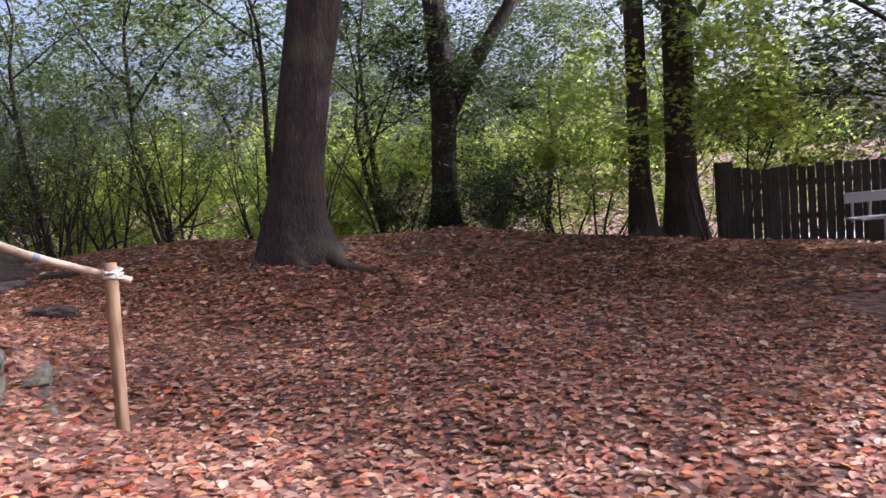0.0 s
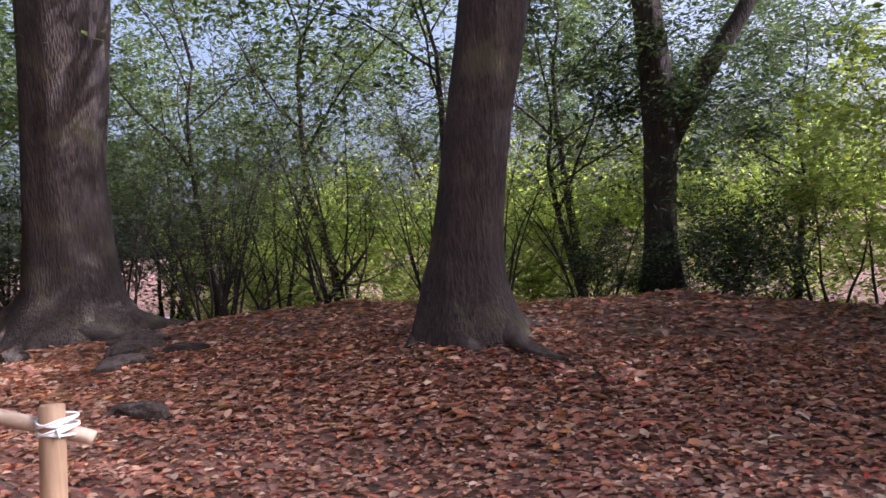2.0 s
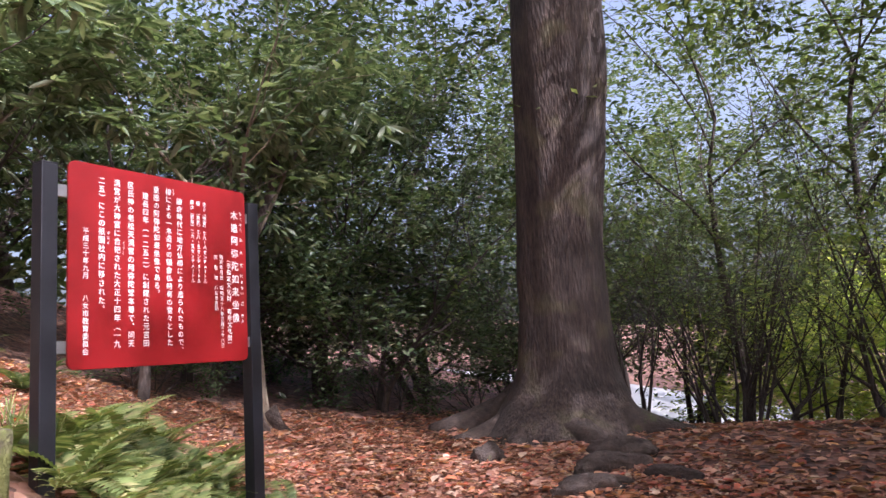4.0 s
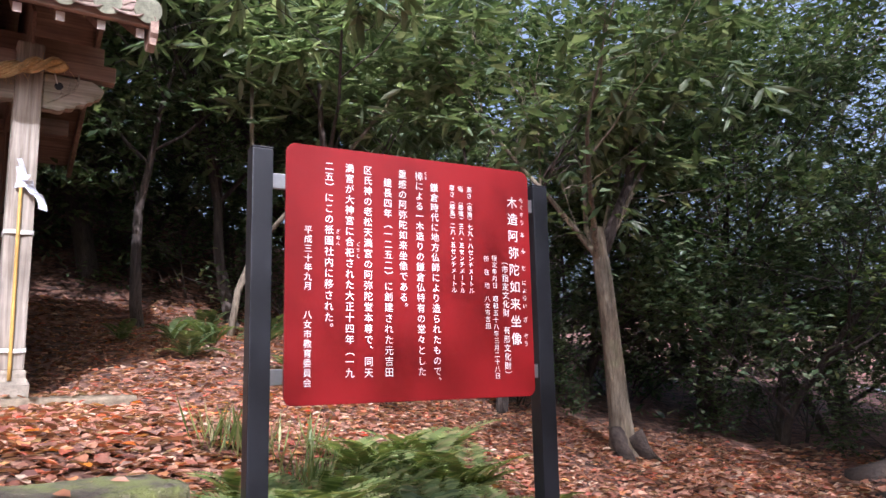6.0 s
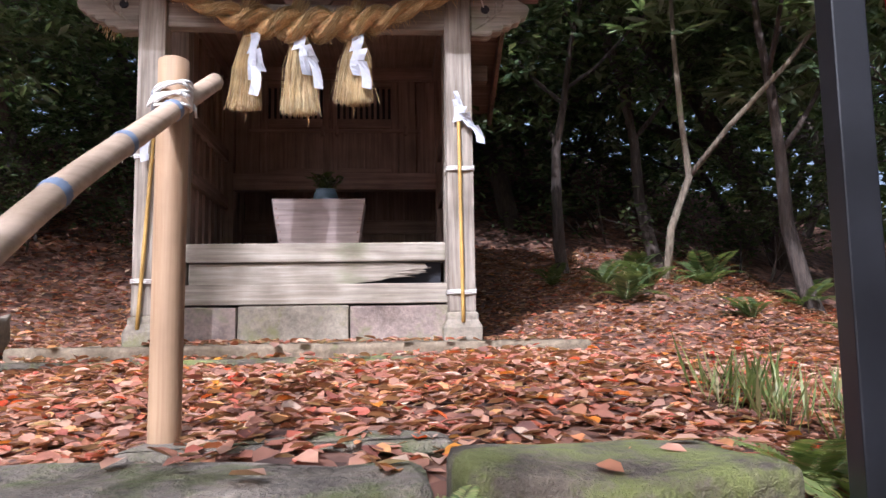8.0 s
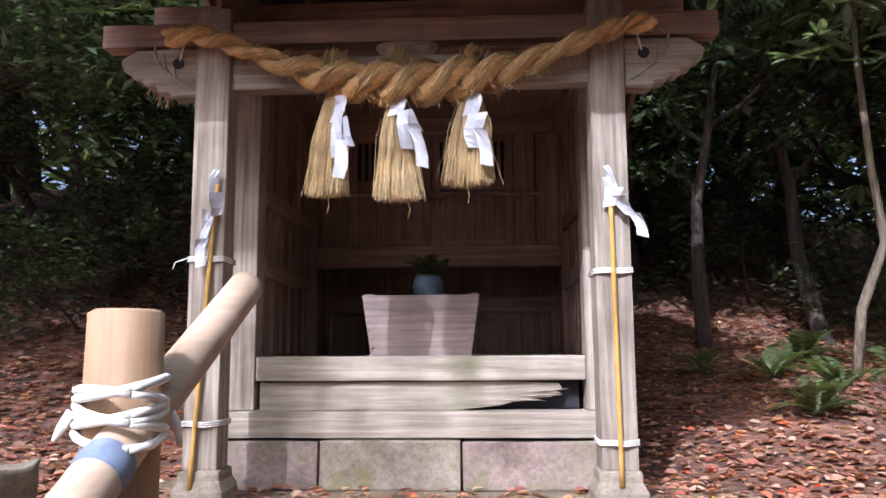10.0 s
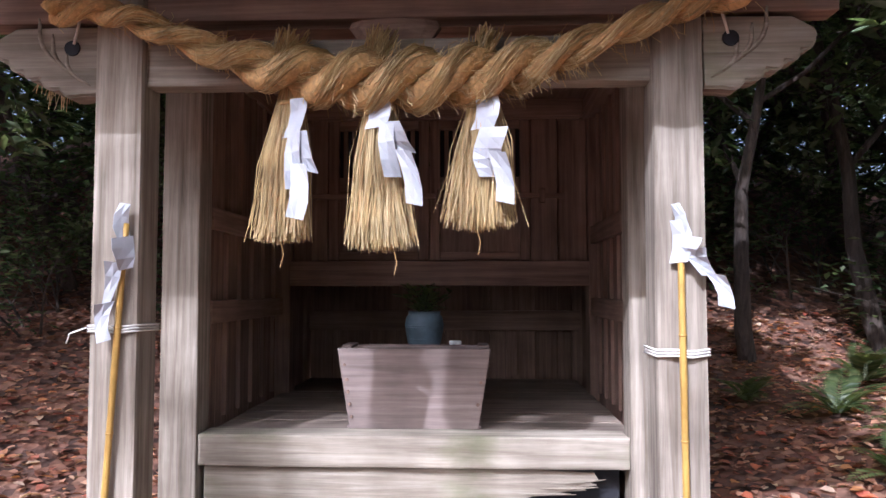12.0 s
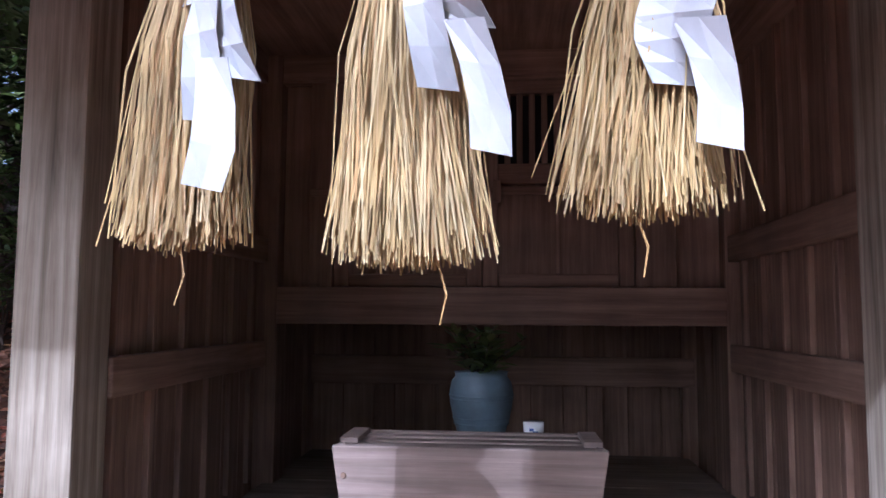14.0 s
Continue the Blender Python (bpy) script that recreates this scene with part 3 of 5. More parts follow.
prof = [(0.0, 0.03), (0.03, 0.012), (0.09, 0.0), (0.15, 0.008), (0.185, 0.035), (0.21, 0.045), (0.235, 0.03), (0.245, 0.005)]
tv, tf = [], []
for yy in (0, 1):
    for a, b in prof:
        tv.append((a, yy * (tl + 0.03), b + yy * ((tl + 0.03) * slope - 0.02)))
    for a, b in prof:
        tv.append((a, yy * (tl + 0.03), b - 0.016 + yy * ((tl + 0.03) * slope - 0.02)))
k = len(prof)
for i in range(k - 1):
    tf += [(i, i + 1, 2 * k + i + 1, 2 * k + i), (k + i + 1, k + i, 3 * k + i, 3 * k + i + 1), (i + 1, i, k + i, k + i + 1)]
tile_mesh = mesh_of("roof_tile", tv, tf, TILE, True)
for row in range(8):
    for col in range(13):
        t = put("roof_tile", tile_mesh, roof)
        t.location = (X0 + col * tw, EAVE_N - 0.06 + row * tl, EAVE_Z + 0.075 + (row * tl - 0.06) * slope - BASE + 0.004 * ((row * 7 + col * 3) % 3))
for col in range(13):
    x = X0 + col * tw + 0.2
    v, fa = tube([(x, EAVE_N - 0.07, EAVE_Z + 0.085 - BASE), (x, EAVE_N, EAVE_Z + 0.11 - BASE)], [0.078, 0.07], 20)
    put("tile_end_disc", mesh_of("tile_end_disc", v, fa, TILEGREEN, False), roof, "round lichened tile end")
v, fa = tube([(X0 - 0.03, RIDGE_N, RIDGE_Z + 0.14 - BASE), (X1 + 0.03, RIDGE_N, RIDGE_Z + 0.14 - BASE)], [0.11, 0.11], 12)
put("ridge_roll", mesh_of("ridge_roll", v, fa, TILE, True), roof)

# side walls of upright boards with rails
for px, inward in ((0.06, 1), (1.8, -1)):
    for i in range(7):
        y0 = 0.692 + i * 0.157
        bit("wall_board", px - 0.012, px + 0.012, y0, y0 + 0.153, 2.24, 4.05, DARK_Z, bevel=0.003)
    for i in range(4):
        y0 = 1.912 + i * 0.137
        bit("wall_board", px - 0.012, px + 0.012, y0, y0 + 0.133, 2.24, 4.05, DARK_Z, bevel=0.003)
    for z0, z1 in ((2.93, 3.025), (3.32, 3.415)):
        x0 = px + 0.012 if inward > 0 else px - 0.052
        bit("wall_rail", x0, x0 + 0.04, 0.69, 1.79, z0, z1, DARK_Y)
    for i in range(6):
        y0 = 0.74 + i * 0.19
        x0 = px + 0.012 if inward > 0 else px - 0.03
        bit("wall_batten", x0, x0 + 0.018, y0, y0 + 0.022, 2.52, 2.93, DARK_Z, bevel=0.003)
        bit("wall_batten", x0, x0 + 0.018, y0, y0 + 0.022, 3.025, 3.32, DARK_Z, bevel=0.003)
        bit("wall_batten", x0, x0 + 0.018, y0, y0 + 0.022, 3.415, 4.02, DARK_Z, bevel=0.003)
for i in range(12):
    x0 = 0.11 + i * 0.1395
    bit("back_board", x0, x0 + 0.137, 2.5, 2.52, 2.1, 4.2, DARK_Z, bevel=0.002)
bit("back_rail", 0.11, 1.78, 2.45, 2.498, 2.81, 2.937, DARK_X)
for x in (0.45, 1.36):
    bit("back_stud", x - 0.035, x + 0.035, 2.46, 2.498, 2.52, 2.81, DARK_Z)
# gables closed over the side walls
for px in (0.05, 1.762):
    bm = bmesh.new()
    vs = [bm.verts.new((px, a, z - BASE)) for a, z in ((0.0, 4.05), (2.55, 4.05), (2.55, 4.4), (RIDGE_N, RIDGE_Z - 0.08), (0.0, 4.33))]
    f = bm.faces.new(vs)
    ext = bmesh.ops.extrude_face_region(bm, geom=[f])
    for v in [g for g in ext["geom"] if isinstance(g, bmesh.types.BMVert)]:
        v.co.x += 0.02
    bmesh.ops.recalc_face_normals(bm, faces=bm.faces[:])
    part("gable_board", bm, DARK_Y, shrine)
bit("ceiling_board", 0.06, 1.79, 0.6, 2.5, 4.13, 4.15, DARK_Y)

# inner sanctuary: beam, panels, two doors with barred windows
bit("altar_beam", 0.151, 1.739, 1.77, 1.89, 3.09, 3.228, DARK_X, "brown beam across the altar recess")
bit("altar_head", 0.151, 1.739, 1.79, 1.88, 4.03, 4.13, DARK_X)
for x0, x1 in ((0.151, 0.255), (1.585, 1.739)):
    bit("side_panel", x0, x1, 1.85, 1.87, 3.228, 4.03, DARK_Z)
for x0 in (0.255, 1.44):
    bit("door_post", x0, x0 + 0.09 if x0 < 1 else x0 + 0.14, 1.81, 1.88, 3.228, 4.03, DARK_Z)
for x0, x1, lab in ((0.347, 0.893, "l"), (0.897, 1.438, "r")):
    door = bit("sanctuary_door", x0, x1, 1.852, 1.868, 3.232, 3.66, DARK_Z, "brown panelled sanctuary door with barred window")
    for a, b in ((x0, x0 + 0.055), (x1 - 0.055, x1)):
        bit("door_stile", a, b, 1.828, 1.851, 3.232, 4.025, DARK_Z, parent=door)
    for a, b in ((3.232, 3.28), (3.62, 3.70), (3.97, 4.025)):
        bit("door_rail", x0 + 0.056, x1 - 0.056, 1.83, 1.851, a, b, DARK_X, parent=door)
    bit("door_centre_strip", (x0 + x1) / 2 - 0.008, (x0 + x1) / 2 + 0.008, 1.84, 1.851, 3.282, 3.618, DARK_Z, parent=door, bevel=0.002)
    # dark sheet as painted shade behind the window bars
    bit("window_dark", x0 + 0.056, x1 - 0.056, 1.864, 1.87, 3.7, 3.97, SHADE_BLACK, parent=door)
    for i in range(9):
        c = x0 + 0.09 + i * (x1 - x0 - 0.18) / 8
        bit("window_bar", c - 0.011, c + 0.011, 1.836, 1.858, 3.7, 3.97, DARK_Z, parent=door, bevel=0.002)
bit("door_bar", 0.26, 1.62, 1.795, 1.815, 3.575, 3.605, DARK_X, "wooden latch bar across the doors")
for x in (0.84, 0.95, 1.5):
    bit("bar_keeper", x - 0.015, x + 0.015, 1.785, 1.835, 3.55, 3.63, DARK_Z)

# ---- sacred rope with straw tassels and folded paper ----
rope = thing("sacred_rope", SHRINE, "twisted straw rope with tassels hung across the shrine", "rope")
RP = [(-0.2, -0.06, 3.95), (-0.05, -0.075, 3.955), (0.1, -0.07, 3.91), (0.3, -0.05, 3.83), (0.5, -0.03, 3.775), (0.7, -0.03, 3.74), (0.9, -0.03, 3.735), (1.1, -0.03, 3.745), (1.3, -0.03, 3.775), (1.5, -0.05, 3.83), (1.7, -0.07, 3.9), (1.85, -0.075, 3.955), (1.98, -0.06, 3.97)]


def smooth_line(points, t):
    f = min(max(t, 0), 0.9999) * (len(points) - 1)
    i, s = int(f), f - int(f)
    p = [Vector(points[min(max(i + k, 0), len(points) - 1)]) for k in (-1, 0, 1, 2)]
    return 0.5 * (2 * p[1] + (p[2] - p[0]) * s + (2 * p[0] - 5 * p[1] + 4 * p[2] - p[3]) * s * s + (3 * p[1] - p[0] - 3 * p[2] + p[3]) * s ** 3)


rng = random.Random(5)
STEPS = 220
strands = [[], []]
srad = []
for i in range(STEPS):
    t = i / (STEPS - 1)
    c = smooth_line(RP, t)
    fat = math.exp(-((t - 0.5) / 0.2) ** 4)
    r = 0.025 + 0.026 * fat
    c.z -= 0.012 * fat
    srad.append(r * (1 + 0.1 * noise.noise(Vector((t * 60, 0, 0)))))
    a = -t * 2 * math.pi * 7
    for k in (0, 1):
        b = a + k * math.pi
        strands[k].append(c + Vector((0.0, math.cos(b) * r * 0.95, math.sin(b) * r * 0.95 - BASE)))
for k in (0, 1):
    v, fa = tube(strands[k], srad, 12, lobes=lambda a, i: 1 + 0.07 * math.sin(a * 5 + i * 0.7))
    put("rope_strand", mesh_of("rope_strand", v, fa, ROPE, True), rope, "golden twisted straw strand")


def straws(name, starts, ends, radius, mat, parent, label="", bend=0.01, rng=rng):
    """Thin three-sided straws from starts to ends in one mesh."""
    pieces = []
    for a, b in zip(starts, ends):
        a, b = Vector(a), Vector(b)
        m = (a + b) / 2 + Vector((rng.uniform(-bend, bend), rng.uniform(-bend, bend), rng.uniform(-bend, bend)))
        r = radius * rng.uniform(0.7, 1.3)
        pieces.append(tube([a, m, b], [r, r, r * 0.8], 3, cap=False))
    v, fa = merged(pieces)
    return tagged(put(name, mesh_of(name, v, fa, mat), parent, label), kind="stuff")


# straw lying along the strands of the twist
pieces = []
for q in range(5200):
    k = rng.randint(0, 1)
    i0 = min(max(int(rng.gauss(0.5, 0.2) * STEPS), 2), STEPS - 20)
    span = rng.randint(5, 12)
    a = rng.uniform(0, 6.28)
    loose = rng.random() ** 2.5
    line = []
    for w in range(4):
        i1 = min(i0 + span * w // 3, STEPS - 1)
        r = srad[i1] * (1.02 + 0.05 * rng.random() + 0.13 * w * loose)
        line.append(strands[k][i1] + Vector((0, math.cos(a - w * 0.3) * r, math.sin(a - w * 0.3) * r)))
    g = rng.uniform(0.0011, 0.0021)
    pieces.append(tube(line, [g, g, g, g * 0.6], 3, cap=False))
v, fa = merged(pieces)
tagged(put("straw_wrap", mesh_of("straw_wrap", v, fa, STRAW), rope, "loose straw ends on the rope"), kind="stuff")
st, en = [], []
for i in range(1500):
    t = min(max(rng.gauss(0.5, 0.16), 0.0), 1.0)
    c = smooth_line(RP, t) + Vector((0, 0, -BASE))
    R = 0.042 + 0.046 * math.exp(-((t - 0.5) / 0.2) ** 4)
    a = rng.uniform(0, 6.28)
    o = Vector((rng.uniform(0.1, 1.5), math.cos(a), math.sin(a))).normalized()
    st.append(c + o * R * 0.8)
    en.append(c + o * (R + rng.uniform(0.005, 0.055)) + Vector((0, 0, -0.014)))
straws("stray_straw", st, en, 0.0012, STRAW, rope, "", 0.012)
for kx in (0.56, 0.85, 1.19):   # knots standing on the rope over each tassel
    st, en = [], []
    for i in range(130):
        a = rng.uniform(0, 6.28)
        r = rng.uniform(0, 0.035)
        st.append((kx + math.cos(a) * r - 0.02, -0.02 + math.sin(a) * r, 3.8 - BASE))
        en.append((kx + math.cos(a) * r * 1.4 + rng.uniform(-0.02, 0.03), -0.02 + math.sin(a) * r * 1.4, 3.88 - BASE + rng.uniform(-0.03, 0.025)))
    straws("knot", st, en, 0.0022, STRAW, rope, "straw knot")
st = [(-0.3 + rng.uniform(-0.05, 0.08), 0.16 + rng.uniform(-0.03, 0.03), 3.9 - BASE) for i in range(70)]
en = [(p[0] + rng.uniform(-0.07, 0.03), p[1] + rng.uniform(-0.04, 0.04), 3.72 - BASE + rng.uniform(-0.04, 0.08)) for p in st]
straws("frayed_rope_end", st, en, 0.0018, STRAW, rope, "frayed brown rope tail")

TASSELS = [(0.562, 0.525, 3.23, 0.076), (0.842, 0.85, 3.205, 0.096), (1.176, 1.165, 3.268, 0.102)]
for x_top, x_bot, z_bot, wide in TASSELS:
    st, en = [], []
    for i in range(780):
        a, q = rng.uniform(0, 6.28), math.sqrt(rng.random())
        st.append((x_top + math.cos(a) * 0.036 * q, 0.01 + math.sin(a) * 0.036 * q, 3.72 - BASE))
        w = wide * (1.0 if rng.random() > 0.1 else 1.25)
        en.append((x_bot + math.cos(a) * w * q + rng.gauss(0, 0.02), 0.015 + math.sin(a) * w * 0.62 * q, z_bot - BASE + rng.choice((rng.uniform(-0.03, 0.06), rng.uniform(-0.025, 0.02))) + 0.02 * q))
    tas = straws("tassel", st, en, 0.0015, STRAW, rope, "hanging bundle of golden straw", 0.026)
    v, fa = tube([(x_top, 0.01, 3.73 - BASE), (x_top * 0.6 + x_bot * 0.4, 0.012, 3.55 - BASE), (x_bot, 0.015, z_bot + 0.16 - BASE)], [0.02, wide * 0.3, wide * 0.35], 12)
    put("tassel_core", mesh_of("tassel_core", v, fa, ROPE, True), tas)
    v, fa = tube([(x_top, 0.012, 3.668 - BASE), (x_top, 0.012, 3.655 - BASE)], [0.046, 0.048], 14)
    put("tassel_binding", mesh_of("tassel_binding", v, fa, ROPE, True), tas)
    x = x_bot + rng.uniform(-0.02, 0.06)
    v, fa = tube([(x, 0.02, z_bot - BASE + 0.02), (x + 0.02, 0.0, z_bot - BASE - 0.05), (x + 0.012, -0.01, z_bot - BASE - 0.09)], [0.0018, 0.0016, 0.0012], 4)
    put("loose_stalk", mesh_of("loose_stalk", v, fa, STRAW), tas)


def folded_paper(parent, x, z, n, steps, mirror=1):
    """Zigzag streamer: joined sheets, each lower and offset, slightly curled; a step is width, height, shift, lean, drop."""
    cx, cz, first = x, z, None
    for i, (w, h, dx, lean, drop) in enumerate(steps):
        verts = []
        for r in range(4):
            for c in range(3):
                s, q = c / 2, r / 3
                xx = cx + mirror * (w * 0.84 * s + lean * q + 0.012 * math.sin(q * 3 + i * 2))
                yy = n - 0.006 * i - 0.04 * math.sin(q * 2.5 + i) * (s - 0.3) - 0.03 * s * (i % 2) + 0.012 * q * q
                verts.append((xx, yy, cz - h * q - 0.012 * s * (1 if i % 2 else -0.4) - BASE))
        faces = [(r * 3 + c, r * 3 + c + 1, r * 3 + c + 4, r * 3 + c + 3) for r in range(3) for c in range(2)]
        me = mesh_of("paper_fold", verts, faces, PAPER, False)
        ob = put("paper_fold", me, first) if first else put("paper_streamer", me, parent, "white zigzag folded paper streamer")
        first = first or ob
        ob.modifiers.new("thickness", "SOLIDIFY").thickness = 0.0012
        cx += mirror * (lean + dx)
        cz -= drop
    return first


folded_paper(rope, 0.572, 3.665, -0.055, [(0.068, 0.12, 0.035, -0.03, 0.1), (0.062, 0.125, -0.05, 0.05, 0.015), (0.058, 0.17, 0.03, -0.022, 0.09), (0.066, 0.165, 0, -0.025, 0)])
folded_paper(rope, 0.815, 3.655, -0.06, [(0.085, 0.085, 0.05, -0.012, 0.065), (0.07, 0.09, -0.06, 0.07, 0.015), (0.06, 0.16, 0.045, 0.0, 0.075), (0.062, 0.165, 0, 0.025, 0)])
folded_paper(rope, 1.15, 3.665, -0.055, [(0.085, 0.1, 0.02, -0.015, 0.095), (0.1, 0.095, 0.0, 0.0, 0.075), (0.1, 0.08, 0.035, 0.0, 0.0), (0.066, 0.155, 0, 0.018, 0)])

# ---- bamboo wands tied to the front posts ----


def ring_of_cord(parent, cx, z, half, wraps=3, tail=0.0):
    """Cord bound round a square post, wrap over wrap."""
    pieces = []
    for w in range(wraps):
        zz = z + (w - wraps / 2) * 0.009
        pts = [(cx - half, -0.004, zz), (cx - half * 0.3, -0.018, zz + 0.002), (cx + half * 0.3, -0.018, zz - 0.003), (cx + half, -0.004, zz + 0.003), (cx + half + 0.004, 0.15, zz), (cx - half - 0.004, 0.155, zz), (cx - half, -0.004, zz)]
        pieces.append(tube([(a, b, c - BASE) for a, b, c in pts], [0.0035] * len(pts), 6))
    if tail:
        pieces.append(tube([(cx - half, -0.01, z - BASE), (cx - half - 0.05, -0.02, z - 0.02 - BASE), (cx - half - 0.06, -0.02, z - 0.05 - BASE)], [0.003] * 3, 5))
    v, fa = merged(pieces)
    return put("tie_cord", mesh_of("tie_cord", v, fa, CORD, True), parent, "white cord round the post")


def wand(cx, xt, xb, zt, zb, mirror, cords):
    e = thing("bamboo_wand", SHRINE, "thin yellow bamboo wand with white paper tied to a post", "wand", "wands on the posts")
    pts, rad = [], []
    for i in range(13):
        q = i / 12
        pts.append((xb + (xt - xb) * q, -0.022, zb + (zt - zb) * q - BASE))
        rad.append(0.0105 + (0.001 if i % 4 == 0 else 0))
    v, fa = tube(pts, rad, 10)
    put("stick", mesh_of("stick", v, fa, BAMBOO, True), e, "thin yellow bamboo stick")
    for i in (3, 6, 9):
        v, fa = tube([Vector(pts[i]) - Vector((0, 0, 0.003)), Vector(pts[i]) + Vector((0, 0, 0.003))], [0.0125, 0.0125], 10)
        put("stick_node", mesh_of("stick_node", v, fa, BAMBOO, True), e)
    for z in cords:
        ring_of_cord(e, cx, z, 0.08, 3, 0.05 if mirror < 0 and z > 2.6 else 0)
    if mirror > 0:
        folded_paper(e, xt - 0.03, zt + 0.08, -0.035, [(0.03, 0.11, 0.012, 0.01, 0.095), (0.05, 0.05, 0.012, 0.012, 0.043), (0.065, 0.08, 0.02, 0.03, 0.069), (0.06, 0.1, 0, 0.03, 0)])
        folded_paper(e, xt - 0.035, zt + 0.03, -0.036, [(0.06, 0.13, 0, 0.0, 0)])
    else:
        folded_paper(e, xt + 0.02, zt + 0.06, -0.035, [(0.04, 0.12, -0.02, 0.0, 0.1), (0.045, 0.1, 0.03, 0.02, 0.086), (0.05, 0.14, -0.01, 0.02, 0.12), (0.055, 0.12, 0, 0.0, 0)], -1)


wand(1.785, 1.777, 1.785, 3.25, 1.975, 1, (2.88, 2.155))
wand(-0.005, 0.04, -0.035, 3.28, 1.96, -1, (2.95, 2.235))

# ---- offertory box, vase, cup ----
BOX = SHRINE @ Matrix.Translation((0.892, 0.89, 2.502 - BASE))
box = thing("offertory_box", BOX, "weathered wooden offertory box with slanting sides on the shrine floor", "box")


def slant_panel(name, pts, thick, parent, mat, label=""):
    """A flat panel from four corners, with thickness."""
    p = [Vector(q) for q in pts]
    nrm = (p[1] - p[0]).cross(p[2] - p[0]).normalized() * thick
    bm = bmesh.new()
    a = [bm.verts.new(q) for q in p]
    f = bm.faces.new(a)
    ext = bmesh.ops.extrude_face_region(bm, geom=[f])
    for v in [g for g in ext["geom"] if isinstance(g, bmesh.types.BMVert)]:
        v.co += nrm
    bmesh.ops.recalc_face_normals(bm, faces=bm.faces[:])
    bmesh.ops.bevel(bm, geom=bm.edges[:], offset=0.003, segments=1, affect="EDGES")
    return part(name, bm, mat, parent, label)


bt, bb, bh, bd = 0.314, 0.264, 0.327, 0.14
bf = slant_panel("front_panel", [(-bb, -0.13, 0), (bb, -0.13, 0), (bt, -bd - 0.0, bh), (-bt, -bd - 0.0, bh)], 0.022, box, BOXWOOD, "grey knotty front board")
slant_panel("back_panel", [(bb, 0.05, 0), (-bb, 0.05, 0), (-bt, 0.07, bh), (bt, 0.07, bh)], 0.022, box, BOXWOOD)
for s in (-1, 1):
    slant_panel("side_panel", [(s * (bb - 0.026), -0.04 - s * 0.07, 0), (s * (bb - 0.026), -0.04 + s * 0.07, 0), (s * (bt - 0.026), -0.04 + s * 0.085, bh), (s * (bt - 0.026), -0.04 - s * 0.085, bh)], 0.022, box, BOXWOOD)
part("bottom_board", block(-bb - 0.012, bb + 0.012, -0.145, 0.06, 0.0, 0.014, 0.003), BOXWOOD, box)
for i in range(3):
    y = -0.1 + i * 0.065
    part("top_slat", block(-bt + 0.01, bt - 0.01, y - 0.02, y + 0.02, bh - 0.024, bh - 0.004, 0.003), BOXWOOD, box)
for s in (-1, 1):
    part("top_rail", block(s * (bt - 0.03) - 0.022, s * (bt - 0.03) + 0.022, -bd + 0.03, 0.05, bh - 0.003, bh + 0.01, 0.003), BOXWOOD, box)
for x, z in ((-0.255, 0.05), (-0.262, 0.1), (-0.27, 0.15), (-0.275, 0.2), (-0.285, 0.26), (0.262, 0.1), (0.275, 0.19)):
    v, fa = tube([(x, -0.158, z), (x, -0.164, z)], [0.008, 0.006], 8)
    put("knot_plug", mesh_of("knot_plug", v, fa, DARK_X), bf)



def lathe(profile, sides=24):
    return tube([(0, 0, z) for r, z in profile], [r for r, z in profile], sides)


# the stand behind the box that lifts vase and cup
stand = thing("offering_stand", SHRINE @ Matrix.Translation((0.9, 1.16, 2.502 - BASE)), "low dark wooden offering stand behind the box", "stand")
part("stand_top", block(-0.24, 0.24, -0.1, 0.1, 0.255, 0.28, 0.004), DARK_X, stand)
for sx in (-0.2, 0.2):
    part("stand_leg", block(sx - 0.02, sx + 0.02, -0.08, 0.08, 0, 0.255, 0.004), DARK_Z, stand)
vase = thing("flower_vase", SHRINE @ Matrix.Translation((0.905, 1.15, 2.7825 - BASE)), "blue-grey glazed vase holding green leafy sprigs", "vase")
v, fa = lathe([(0.056, 0), (0.062, 0.004), (0.078, 0.05), (0.088, 0.1), (0.09, 0.13), (0.084, 0.16), (0.074, 0.172), (0.074, 0.182), (0.077, 0.186), (0.068, 0.185), (0.066, 0.17)])
put("pot", mesh_of("pot", v, fa, VASE, True), vase, "ribbed blue-grey glazed pot")
for z in (0.045, 0.06, 0.112, 0.122):
    v, fa = tube([(0, 0, z - 0.002), (0, 0, z + 0.002)], [0.0785 + (z - 0.045) * 0.17] * 2, 24)
    put("rib", mesh_of("rib", v, fa, VASE, True), vase)
rng = random.Random(11)
pl, al, fc, ln, wd, stems = [], [], [], [], [], []
for i in range(16):
    a, lean, h = rng.uniform(0, 6.28), rng.uniform(0.1, 1.0), rng.uniform(0.1, 0.19)
    p0, p1 = Vector((0, 0, 0.15)), Vector((math.cos(a) * lean * 0.15, math.sin(a) * lean * 0.13, 0.17 + h * (1 - lean * 0.45)))
    stems.append(tube([p0, (p0 + p1) / 2 + Vector((0, 0, 0.02)), p1], [0.003, 0.0025, 0.0015], 5))
    for k in range(11):
        q = 0.3 + 0.7 * k / 10
        b = rng.uniform(0, 6.28)
        d = Vector((math.cos(b), math.sin(b), rng.uniform(-0.1, 0.7)))
        pl.append(p0.lerp(p1, q)), al.append(d), fc.append((rng.uniform(-0.3, 0.3), rng.uniform(-0.3, 0.3), 1)), ln.append(rng.uniform(0.045, 0.07)), wd.append(rng.uniform(0.018, 0.027))
v, fa = merged(stems)
put("stems", mesh_of("stems", v, fa, BARK_DARK), vase)
